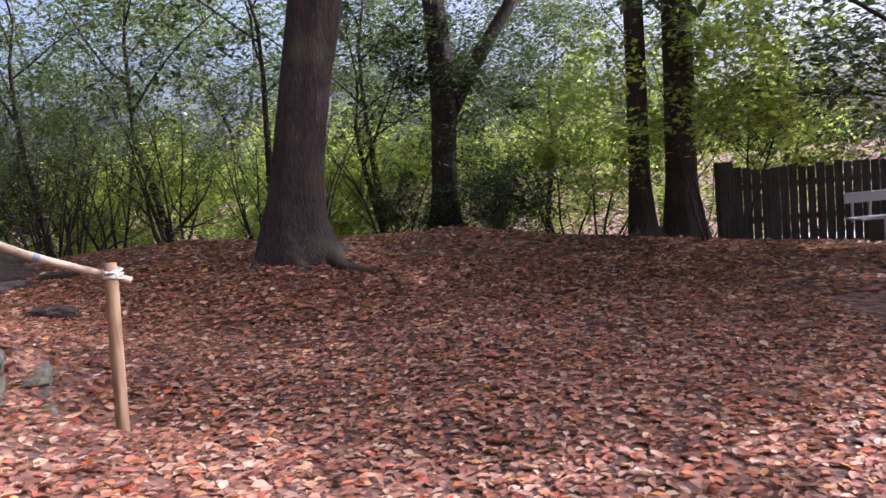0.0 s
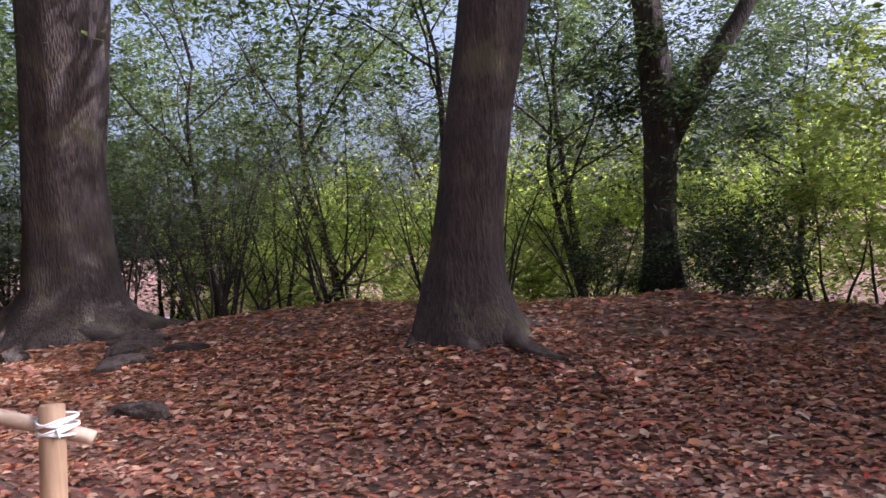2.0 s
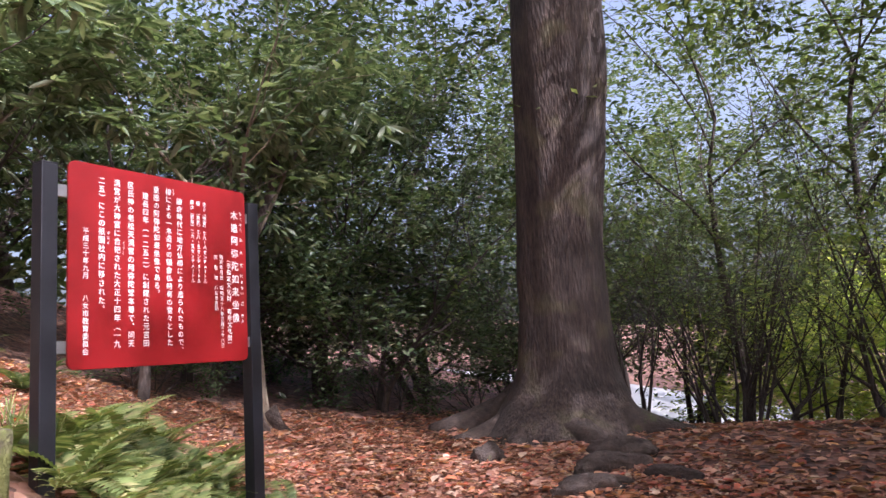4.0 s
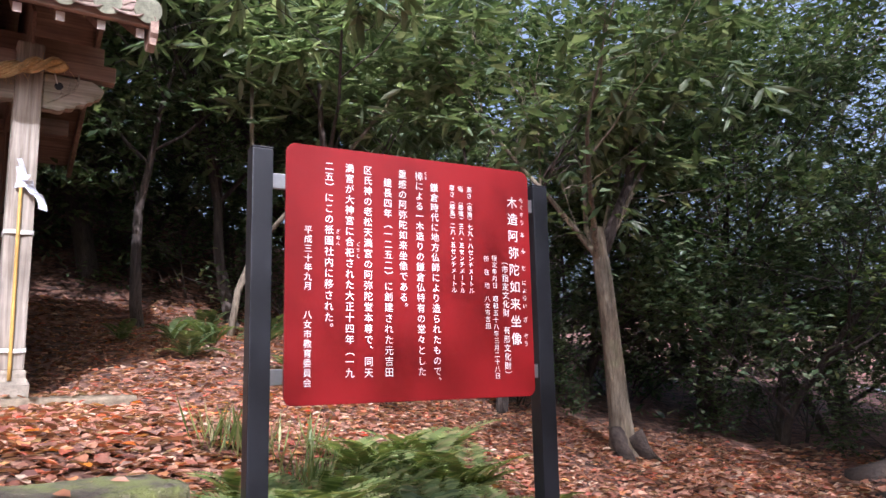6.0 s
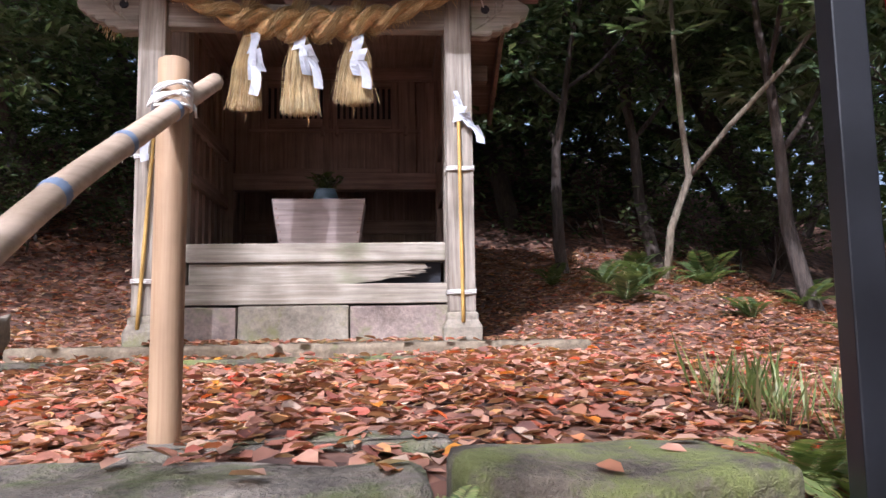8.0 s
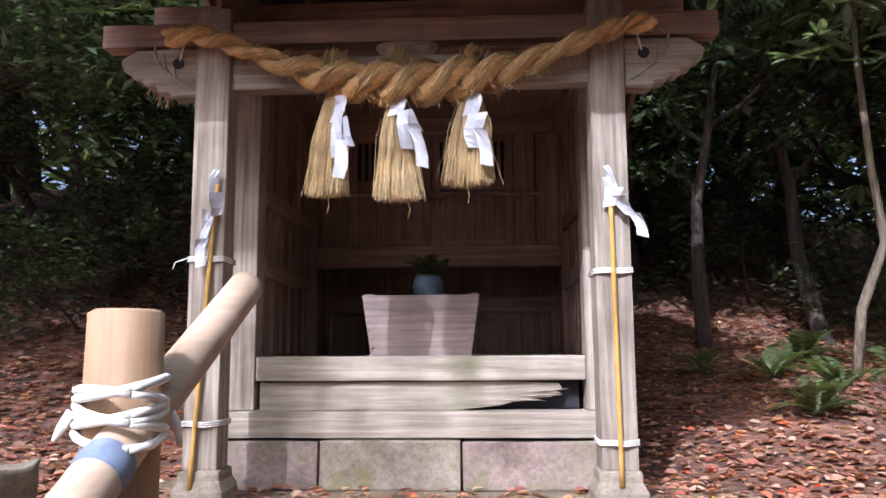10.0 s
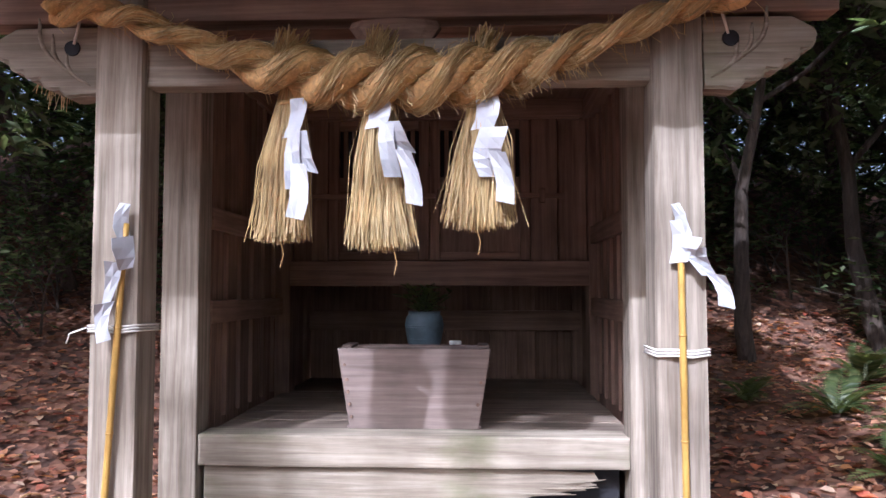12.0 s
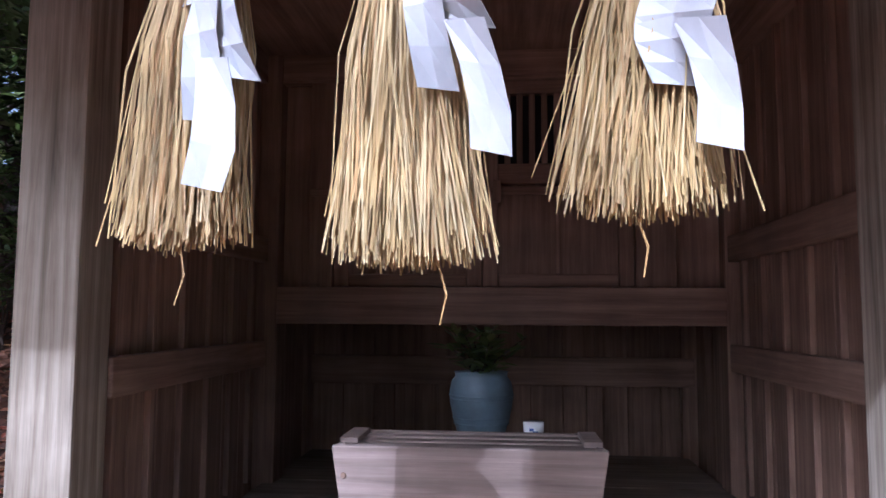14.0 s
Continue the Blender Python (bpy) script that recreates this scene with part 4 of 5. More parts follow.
put("sprig_leaves", leaves_mesh("sprig_leaves", np.array(pl), np.array(al), np.array(fc), np.array(ln), np.array(wd), LEAF_MID, 0.15, True), vase, "dark green evergreen sprig leaves")
cup = thing("sake_cup", SHRINE @ Matrix.Translation((1.05, 1.12, 2.7825 - BASE)), "small white porcelain cup with blue painted marks", "cup")
v, fa = lathe([(0.02, 0), (0.024, 0.003), (0.028, 0.03), (0.029, 0.052), (0.027, 0.053), (0.025, 0.02), (0.001, 0.01)], 20)
put("cup_body", mesh_of("cup_body", v, fa, PORCELAIN, True), cup)
for x, z, w in ((-0.006, 0.035, 0.012), (0.004, 0.028, 0.014), (0.0, 0.02, 0.01)):
    part("painted_mark", block(x - w / 2, x + w / 2, -0.0295, -0.0265, z - 0.003, z + 0.003, 0.001), INK, cup)

# ---- stone steps and edging, in the shrine's directions ----


def stone_block(u0, u1, n0, n1, z0, z1, mat, label, name="step_stone", group="stone steps", worn=0.014):
    c = outer((u0 + u1) / 2, (n0 + n1) / 2)
    m = Matrix.Translation((c.x, c.y, z0)) @ Matrix.Rotation(math.atan2(U2.y, U2.x), 4, "Z")
    bm = block(-(u1 - u0) / 2, (u1 - u0) / 2, -(n1 - n0) / 2, (n1 - n0) / 2, 0, z1 - z0, 0.03, 0, 6)
    for v in bm.verts:
        w = Vector((v.co.x + u0 * 3, v.co.y + n0 * 5, v.co.z))
        v.co += noise.noise_vector(w * 3.5) * worn * 1.5 + noise.noise_vector(w * 12) * worn * 0.5
    me = bpy.data.meshes.new(name)
    bm.to_mesh(me)
    bm.free()
    me.materials.append(mat)
    me.polygons.foreach_set("use_smooth", [True] * len(me.polygons))
    ob = new(name, me)
    ob.matrix_world = m
    return tagged(ob, label, "stone step", group)


stone_block(0.2, 1.43, -3.14, -2.8, 1.36, 1.685, MOSSY, "squared stone step with dark moss and leaves")
stone_block(1.475, 2.02, -3.14, -2.76, 1.38, 1.70, MOSSGREEN, "squared stone step covered in bright green moss")
for nn, zt in ((-3.42, 1.42), (-3.66, 1.18), (-3.9, 0.96), (-4.14, 0.76)):
    for u0, u1 in ((0.15, 0.98), (1.0, 1.9)):
        p = outer((u0 + u1) / 2, nn)
        g = H(p.x, p.y)
        stone_block(u0, u1, nn - 0.13, nn + 0.12, g - 0.25, g - 0.045, MOSSY, "low worn step stone sunk in the leafy bank", "step_stone", "stone steps", 0.02)
stone_block(0.78, 1.5, -2.62, -2.47, 1.5, 1.682, MOSSY, "long rounded grey kerb stone among leaves", "edging_stone", "edging stones", 0.016)
for u0, u1 in ((-0.75, 0.28), (0.3, 1.35), (1.37, 2.25)):
    stone_block(u0, u1, -0.6, -0.34, 1.6, 1.8, MOSSGREEN, "long low mossy edging stone before the shrine", "edging_stone", "edging stones", 0.01)
for u0, u1, n0, n1 in ((-0.7, 2.5, -0.14, 0.48), (1.9, 2.55, 0.5, 1.4), (-0.75, -0.1, 0.5, 1.4)):
    stone_block(u0, u1, n0, n1, 1.6, 1.868, SLAB, "worn sandy stone slab under the shrine", "paving_slab", "slabs under the shrine", 0.006)
for u0, u1, n0, n1, zt in ((-1.55, -0.8, -0.35, 0.15, 2.1), (-2.1, -1.5, -0.1, 0.4, 2.1)):
    c = outer((u0 + u1) / 2, (n0 + n1) / 2)
    stone_block(u0, u1, n0, n1, H(c.x, c.y) - 0.12, max(zt - 0.05, H(c.x, c.y) + 0.1), STONE, "rough grey stone half buried in leaves", "rock", "rocks", 0.05)

# ---- handrail: two posts and a bamboo rail ----


def rail_post(name, base, top, label, r=0.037):
    e = thing("rail_post", Matrix.Translation(base), label, "post", "handrail posts")
    d = Vector(top) - Vector(base)
    pts = [Vector((0, 0, -0.12))] + [d * (i / 8) + Vector((noise.noise(Vector((i, 0, 1))) * 0.004, 0, 0)) for i in range(9)] + [d * 1.004]
    v, fa = tube(pts, [r] * 9 + [r * 0.97, r * 0.8], 18, lobes=lambda a, i: 1 + 0.03 * math.sin(a * 3 + i * 0.2))
    put("timber", mesh_of("timber", v, fa, POSTWOOD, True), e, "round peeled timber post")
    return e, d


P1, T1 = Vector((-1.9, 4.14, 0.34)), Vector((-1.882, 4.22, 1.312))
P2, T2 = Vector((-3.785, 3.24, 1.63)), Vector((-3.783, 3.243, 2.592))
post_1, d1 = rail_post("post", P1, T1, "reddish peeled timber post standing in fallen leaves")
post_2, d2 = rail_post("post", P2, T2, "pale peeled timber post at the top of steps", 0.038)
RAIL = [Vector((-1.80, 4.285, 1.195)), Vector((-2.3, 4.03, 1.44)), Vector((-2.75, 3.79, 1.785)), Vector((-3.2, 3.56, 2.12)), Vector((-3.63, 3.342, 2.385)), Vector((-4.057, 3.127, 2.641))]
rail = thing("bamboo_rail", Matrix.Translation(RAIL[0]), "long bowed grey-brown bamboo pole tied as a handrail", "handrail")
LEN = sum((b - a).length for a, b in zip(RAIL, RAIL[1:]))
NODES = [0.16 + 0.33 * k for k in range(int((LEN - 0.1) / 0.33))]


def on_rail(x):
    return smooth_line(RAIL, x / LEN) - RAIL[0]


pts, rad = [], []
for i in range(91):
    x = LEN * i / 90
    node = min(abs(x - n) for n in NODES)
    pts.append(on_rail(x))
    rad.append((0.0225 + 0.002 * x / LEN) * (1.06 if node < 0.012 else 1.0))
v, fa = tube(pts, rad, 18)
put("pole", mesh_of("pole", v, fa, BAMBOO_OLD, True), rail, "smooth weathered bamboo pole")
for x in NODES:
    r = 0.0238 + 0.002 * x / LEN
    v, fa = tube([on_rail(x + q) for q in (-0.014, -0.004, 0.004, 0.014)], [r, r * 1.05, r * 1.05, r], 18, cap=False)
    put("node_band", mesh_of("node_band", v, fa, BLUE, True), rail, "faded blue band at a bamboo node")


def lashing(post, d, at, toward, seed):
    """White cord wound round post and pole."""
    rng = random.Random(seed)
    side = Vector((-toward.y, toward.x, 0)).normalized()
    pieces = []
    for w in range(6):
        z = at.z + (w - 2.5) * 0.0085
        pts = []
        for j in range(21):
            a = 2 * math.pi * j / 20
            r = 0.04 + 0.016 * max(0, math.cos(a))
            pts.append(Vector((at.x, at.y, 0)) + toward * math.cos(a) * (r + 0.02 * max(0, math.cos(a))) + side * math.sin(a) * 0.042 + Vector((0, 0, z + 0.02 * math.cos(a + w) * (0.5 if w % 2 else -0.5))))
        pieces.append(tube(pts, [0.0045] * 21, 6))
    for w in range(2):
        p = at + side * (0.045 if w else -0.045)
        pieces.append(tube([p, p + side * (0.008 if w else -0.008) + Vector((0, 0, -0.015)), p + side * (0.012 if w else -0.014) + Vector((0, 0, -0.028 - 0.01 * w))], [0.005, 0.005, 0.003], 6))
    for v, fa in pieces:
        put("cord_wrap", mesh_of("cord_wrap", v, fa, CORD, True), post, "white cord lashing")


out1 = Vector((0.5, 0.86, 0)).normalized()
lashing(post_1, d1, d1 * 0.935, out1, 1)
lashing(post_2, d2, d2 * 0.9, out1, 2)

# ---- information sign ----
SL, SR, STOP, SBOT = Vector((-4.08, 4.784)), Vector((-4.466, 5.653)), 2.732, 1.884
sdir = (SR - SL).normalized()
SW, SH = (SR - SL).length, STOP - SBOT
SIGN = Matrix.Translation((SL.x, SL.y, 0)) @ Matrix.Rotation(math.atan2(sdir.y, sdir.x), 4, "Z")
sign = thing("information_sign", SIGN, "red enamel information board with white lettering on two black posts", "sign")
bm = bmesh.new()
rad_c, ring = 0.032, []
for cx, cz, a0 in ((SW - rad_c, STOP - rad_c, 0), (rad_c, STOP - rad_c, 90), (rad_c, SBOT + rad_c, 180), (SW - rad_c, SBOT + rad_c, 270)):
    for k in range(6):
        a = radians(a0 + 18 * k)
        ring.append((cx + rad_c * math.cos(a), cz + rad_c * math.sin(a)))
f = bm.faces.new([bm.verts.new((x, 0, z)) for x, z in ring])
ext = bmesh.ops.extrude_face_region(bm, geom=[f])
for v in [g for g in ext["geom"] if isinstance(g, bmesh.types.BMVert)]:
    v.co.y += 0.012
bmesh.ops.recalc_face_normals(bm, faces=bm.faces[:])
bmesh.ops.bevel(bm, geom=[e for e in bm.edges if e.calc_face_angle(0) > 1.2], offset=0.002, segments=2, affect="EDGES")
panel = part("panel", bm, RED, sign, "glossy red panel with rounded corners")
for x, zt in ((-0.075, STOP - 0.028), (SW + 0.06, STOP - 0.05)):
    c = SIGN @ Vector((x, 0.03, 0))
    g = H(c.x, c.y)
    bmp = block(x - 0.034, x + 0.034, 0.004, 0.07, g - 0.15, zt, 0.004)
    part("sign_post", bmp, BLACK, sign, "black square metal post")
    part("post_cap", block(x - 0.035, x + 0.035, 0.003, 0.071, zt, zt + 0.006, 0.002), BLACK, sign)
    for z in (STOP - 0.13, SBOT + 0.09):
        s = 1 if x < 0 else -1
        part("bracket", block(min(x + s * 0.034, x + s * 0.13), max(x + s * 0.034, x + s * 0.13), 0.014, 0.03, z - 0.025, z + 0.025, 0.002), STEEL, sign, "small steel bracket")

COLUMNS = [  # text, distance from the right edge, top, character step, size (all as shares of the panel)
    ("木造阿弥陀如来坐像", 0.08, 0.112, 0.0755, 0.055),
    ("もくぞう", 0.036, 0.117, 0.034, 0.024), ("あ", 0.036, 0.277, 0.03, 0.024), ("み", 0.036, 0.352, 0.03, 0.024), ("だ", 0.036, 0.427, 0.03, 0.024), ("にょらい", 0.036, 0.49, 0.034, 0.024), ("ざ", 0.036, 0.655, 0.03, 0.024), ("ぞう", 0.036, 0.725, 0.033, 0.024),
    ("（市指定文化財　有形文化財）", 0.124, 0.396, 0.0378, 0.034),
    ("指定年月日　昭和五十八年三月二十八日", 0.172, 0.39, 0.0297, 0.027),
    ("所　在　地　八女市吉田", 0.208, 0.395, 0.029, 0.027),
    ("高さ（像高）七九・八センチメートル", 0.277, 0.098, 0.0274, 0.026), ("幅　（膝張）三八・五センチメートル", 0.316, 0.098, 0.0274, 0.026), ("厚さ（膝奥）二六・五センチメートル", 0.353, 0.098, 0.0274, 0.026),
    ("　鎌倉時代に地方仏師により造られたもので、", 0.43, 0.056, 0.0425, 0.038),
    ("樟による一木造りの鎌倉仏特有の堂々とした", 0.493, 0.056, 0.0425, 0.038), ("くす", 0.465, 0.052, 0.02, 0.017),
    ("重感の阿弥陀如来坐像である。", 0.562, 0.056, 0.0425, 0.038),
    ("　建長四年（一二五二）に創建された元吉田", 0.622, 0.056, 0.0425, 0.038),
    ("区氏神の老松天満宮の阿弥陀堂本尊で、同天", 0.7, 0.056, 0.0425, 0.038),
    ("満宮が大神宮に合祀された大正十四年（一九", 0.77, 0.056, 0.0425, 0.038), ("ごうし", 0.738, 0.37, 0.024, 0.017),
    ("二五）にこの祇園社内に移された。", 0.846, 0.056, 0.0425, 0.038), ("ぎおん", 0.813, 0.325, 0.024, 0.017),
    ("平成三十年九月　　八女市教育委員会", 0.921, 0.32, 0.0362, 0.033)]
TURNED = {"（": True, "）": True, "ー": True}
for text, right, top, step, size in COLUMNS:
    verts, faces = [], []
    x0 = SW * (1 - right)
    for i, ch in enumerate(text):
        if ch == "　":
            continue
        cu = bpy.data.curves.new("glyph", "FONT")
        cu.body, cu.size, cu.align_x, cu.resolution_u = ch, 1.0, "CENTER", 2
        ob = bpy.data.objects.new("glyph", cu)
        scene.collection.objects.link(ob)
        bpy.context.view_layer.update()
        me = bpy.data.meshes.new_from_object(ob.evaluated_get(bpy.context.evaluated_depsgraph_get()))
        bpy.data.objects.remove(ob)
        s, o = size * SH * 1.02, len(verts)
        cz = STOP - SH * (top + step * (i + 0.5))
        for q in me.vertices:
            gx_, gz_ = q.co.x, q.co.y - 0.36
            if ch in TURNED:
                gx_, gz_ = gz_, -gx_
            if ch in "、。":
                gx_, gz_ = gx_ + 0.6, gz_ + 0.6
            verts.append((x0 + gx_ * s, -0.0012, cz + gz_ * s))
        faces += [tuple(o + j for j in p.vertices) for p in me.polygons]
    tagged(put("lettering", mesh_of("lettering", verts, faces, WHITE), panel), "column of white written characters", kind="stuff")

# ---- trees ----


def branching(rng, p, d, length, r, level, tubes, twigs, wander=0.25, rise=0.15, kids=(3, 5), ratio=0.62, spread=0.9, sides=(10, 7, 4, 3), start=0.35):
    """Tapered limbs, each bearing thinner ones; the thinnest are returned as twigs."""
    n = 6 if level > 1 else 3 + level
    pts, rad = [p.copy()], [r]
    d = d.normalized()
    for i in range(n):
        d = (d + Vector((rng.gauss(0, wander), rng.gauss(0, wander), rng.gauss(0, wander * 0.6) + rise)) * 0.5).normalized()
        pts.append(pts[-1] + d * length / n)
        rad.append(max(0.003, r * (1 - 0.75 * (i + 1) / n)))
    tubes.append(tube(pts, rad, sides[min(len(sides) - 1, 3 - level)] if level < 4 else sides[0], cap=False))
    if level == 0:
        twigs.append(pts)
        return
    for k in range(rng.randint(*kids)):
        q = start + (1 - start) * (k + rng.random()) / kids[1]
        f = min(q, 0.99) * n
        i = int(f)
        at = pts[i].lerp(pts[i + 1], f - i)
        axis = (pts[i + 1] - pts[i]).normalized()
        out = axis.cross(Vector((rng.gauss(0, 1), rng.gauss(0, 1), rng.gauss(0, 1)))).normalized()
        branching(rng, at, (axis + out * spread * rng.uniform(0.7, 1.3)), length * ratio * rng.uniform(0.75, 1.2), max(0.004, rad[i] * 0.55), level - 1, tubes, twigs, wander, rise, kids, ratio, spread, sides)
    branching(rng, pts[-1], d, length * ratio, max(0.004, rad[-1]), level - 1, tubes, twigs, wander, rise, kids, ratio, spread, sides)


def foliage(rng, twigs, count, length, ratio, loose, droop, mat, whorl=1, six=False):
    nr = np.random.RandomState(rng.randint(0, 10 ** 6))
    place, along, face = [], [], []
    for i in range(count // whorl):
        if whorl > 1 or i % 16 == 0:      # leaves sit in sprays, with gaps between
            tw = twigs[rng.randrange(len(twigs))]
            q = (rng.random() ** 0.6) * (len(tw) - 1.001)
            k = int(q)
            p = tw[k].lerp(tw[k + 1], q - k)
            axis = (tw[k + 1] - tw[k]).normalized()
        c = p + Vector((rng.gauss(0, loose), rng.gauss(0, loose), rng.gauss(0, loose * 0.7)))
        for w in range(whorl):
            a = rng.uniform(0, 6.283)
            d = Vector((math.cos(a), math.sin(a), rng.uniform(-0.5, 0.35) - droop)) + axis * 0.5
            place.append(c), along.append(d), face.append((rng.gauss(0, 0.45), rng.gauss(0, 0.45), 1))
    n = len(place)
    L = length * nr.uniform(0.6, 1.25, n)
    return leaves_mesh("crown", np.array(place), np.array(along), np.array(face), L, L * ratio * nr.uniform(0.8, 1.2, n), mat, 0.18, six)


def tree(name, label, seed, height, r, level, leaf, count, length, ratio, bark_mat, stems=1, lean=0.1, loose=0.14, droop=0.1, whorl=1, six=False, category="tree", wander=0.25, rise=0.12, spread=0.9, start=0.35, kids=(3, 5), share=0.6):
    rng = random.Random(seed)
    e = thing(name, Matrix(), label, category)
    tubes, twigs = [], []
    for s in range(stems):
        a = rng.uniform(0, 6.28)
        off = 0.0 if stems == 1 else 0.12
        d = Vector((math.cos(a) * lean, math.sin(a) * lean, 1))
        branching(rng, Vector((math.cos(a) * off, math.sin(a) * off, -0.3)), d, height * share * rng.uniform(0.85, 1.1), r, level, tubes, twigs, wander, rise, kids, 0.62, spread, start=start)
    v, fa = merged(tubes)
    put("trunk", mesh_of("trunk", v, fa, bark_mat, True), e)
    me = foliage(rng, twigs, count, length, ratio, loose, droop, leaf, whorl, six)
    put("crown", me, e)
    return e


TALL = tree("tall_tree", "tall dark evergreen tree at the edge of the clearing", 3, 13, 0.2, 3, LEAF_DARK, 8000, 0.25, 0.45, BARK_DARK, loose=0.32, start=0.3, spread=1.1, rise=0.05, kids=(4, 5))
UNDER = tree("evergreen_tree", "dense dark-leaved evergreen tree on the slope", 8, 6.5, 0.08, 3, LEAF_DARK, 9500, 0.155, 0.42, BARK_DARK, stems=2, lean=0.3, loose=0.17, start=0.12, spread=1.3, rise=0.02, kids=(4, 5))
CANOPY = tree("canopy_tree", "dark evergreen tree with high hanging boughs", 9, 7.2, 0.1, 3, LEAF_DARK, 12000, 0.14, 0.42, BARK_DARK, lean=0.1, loose=0.18, start=0.55, spread=1.4, rise=-0.02, kids=(4, 5))
GREEN = tree("broadleaf_tree", "leafy green broadleaf tree behind the bank", 21, 6, 0.07, 3, LEAF_MID, 11000, 0.14, 0.45, BARK_DARK, stems=2, lean=0.2, loose=0.2, start=0.15, spread=1.3, rise=0.03, kids=(4, 5))
SHRUB = tree("shrub", "thin-stemmed shrub with sparse leaves on the bank", 14, 3.6, 0.028, 2, LEAF_SHRUB, 950, 0.085, 0.42, BARK_DARK, stems=5, lean=0.35, loose=0.12, category="shrub", share=0.7, wander=0.22, kids=(3, 4), spread=1.1, rise=0.05)
BUSH = tree("bush", "low dense evergreen bush", 33, 1.7, 0.02, 2, LEAF_DARK, 4200, 0.1, 0.45, BARK_DARK, stems=7, lean=0.7, loose=0.12, category="bush", share=0.7)
BRIGHT = tree("sunlit_bush", "yellow-green bush beyond the bank with sunlight in its leaf colour", 35, 3.4, 0.025, 2, LEAF_SUN_TINTED, 7000, 0.14, 0.42, BARK_DARK, stems=6, lean=0.6, loose=0.24, category="bush", share=0.75, spread=1.2)
WHORL = tree("long_leaved_tree", "evergreen tree with drooping whorls of long leaves", 41, 6.2, 0.08, 3, LEAF_LONG, 6000, 0.26, 0.24, BARK_DARK, lean=0.08, loose=0.12, droop=0.45, whorl=9, six=True, start=0.5, spread=1.2, rise=0.03, kids=(4, 5))
CROOKED = tree("crooked_shrub", "small crooked many-branched shrub at the bank edge", 71, 2.9, 0.055, 2, LEAF_SHRUB, 700, 0.08, 0.42, BARK_DARK, stems=2, lean=0.35, loose=0.12, category="shrub", wander=0.5, rise=0.12, share=0.5, kids=(4, 6), spread=0.9)
SPARSE = tree("sparse_tree", "tall thinly leaved tree beside the clearing", 61, 14, 0.16, 3, LEAF_MID, 4500, 0.16, 0.5, BARK_DARK, loose=0.35, start=0.5, spread=1.0)
BOUGH = tree("bough_tree", "green-leaved tree with boughs hanging over the bank", 27, 8.6, 0.09, 3, LEAF_MID, 5200, 0.15, 0.42, BARK_DARK, lean=0.12, loose=0.2, start=0.6, spread=1.35, rise=0.0, kids=(4, 5))
MAPLE = tree("maple_sapling", "slender sapling with bright yellow-green leaves", 52, 4.6, 0.03, 3, LEAF_SUN_TINTED, 4200, 0.11, 0.75, BARK_DARK, stems=2, lean=0.25, loose=0.14, start=0.35, spread=1.1, rise=0.04)


def plant(proto, x, y, scale=1.0, turn=0.0, dz=0.0, group=""):
    ob = copy_thing(proto, Matrix.Translation((x, y, H(x, y) + dz)) @ Matrix.Rotation(turn, 4, "Z"))
    ob.scale = (scale, scale, scale)
    if group:
        ob["group"] = group
    return ob


rng = random.Random(77)
for x, y, s in ((-4.6, 13.0, 1.0), (-5.9, 13.2, 1.05), (-7.2, 13.4, 1.0), (-3.3, 13.6, 0.9), (-2.3, 12.8, 0.8), (-8.6, 13.2, 1.1), (-0.9, 13.4, 0.85), (-6.6, 12.4, 0.8), (-10.2, 12.2, 1.0), (2.2, 13.6, 0.85)):
    plant(SHRUB, x, y, s, rng.uniform(0, 6.28), group="shrubs on the bank")
# bushes whose sunlit look is put into the leaf colour
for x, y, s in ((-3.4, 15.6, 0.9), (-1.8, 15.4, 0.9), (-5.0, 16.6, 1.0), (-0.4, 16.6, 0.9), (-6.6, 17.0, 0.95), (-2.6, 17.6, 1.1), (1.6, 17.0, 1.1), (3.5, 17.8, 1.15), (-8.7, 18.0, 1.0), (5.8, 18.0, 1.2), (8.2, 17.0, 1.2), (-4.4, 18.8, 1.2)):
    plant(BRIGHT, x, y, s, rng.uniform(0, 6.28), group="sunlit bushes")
for x, y, s in ((2.1, 15.1, 0.8), (-1.0, 14.2, 0.85)):
    plant(CANOPY, x, y, s, rng.uniform(0, 6.28), group="canopy trees")
for x, y, s in ((-10.4, 9.7, 0.7), (-12.6, 9.8, 0.85), (-12.4, 7.9, 0.75), (-11.5, 11.2, 0.85), (-10.8, 13.8, 0.9), (-13.2, 12.4, 1.0), (-9.8, -1.2, 0.8), (-8.0, -2.6, 0.85), (-6.6, -3.6, 0.9), (-4.4, -4.6, 0.95)):
    plant(UNDER, x, y, s, rng.uniform(0, 6.28), group="dark trees on the slope")
for u_, n_, s in ((-3.2, 4.6, 0.8), (-1.6, 5.6, 0.85), (0.2, 5.2, 0.8), (2.0, 5.8, 0.85), (3.6, 6.2, 0.9), (5.0, 5.6, 0.8), (6.4, 5.2, 0.85), (-5.0, 3.4, 0.9), (1.0, 8.5, 1.1), (4.5, 8.8, 1.1), (-3, 8.5, 1.1), (8.0, 7.5, 1.0), (-5.5, 7.0, 1.1)):
    p = outer(u_, n_)
    plant(UNDER, p.x, p.y, s, rng.uniform(0, 6.28), group="dark trees on the slope")
for x, y, s in ((-8.6, 15.6, 0.8), (-10.2, 16.4, 0.95), (-12.2, 15.2, 1.0), (-16.0, 11.0, 1.1), (-12.6, 7.6, 0.7)):
    plant(GREEN, x, y, s, rng.uniform(0, 6.28), group="green trees behind the bank")
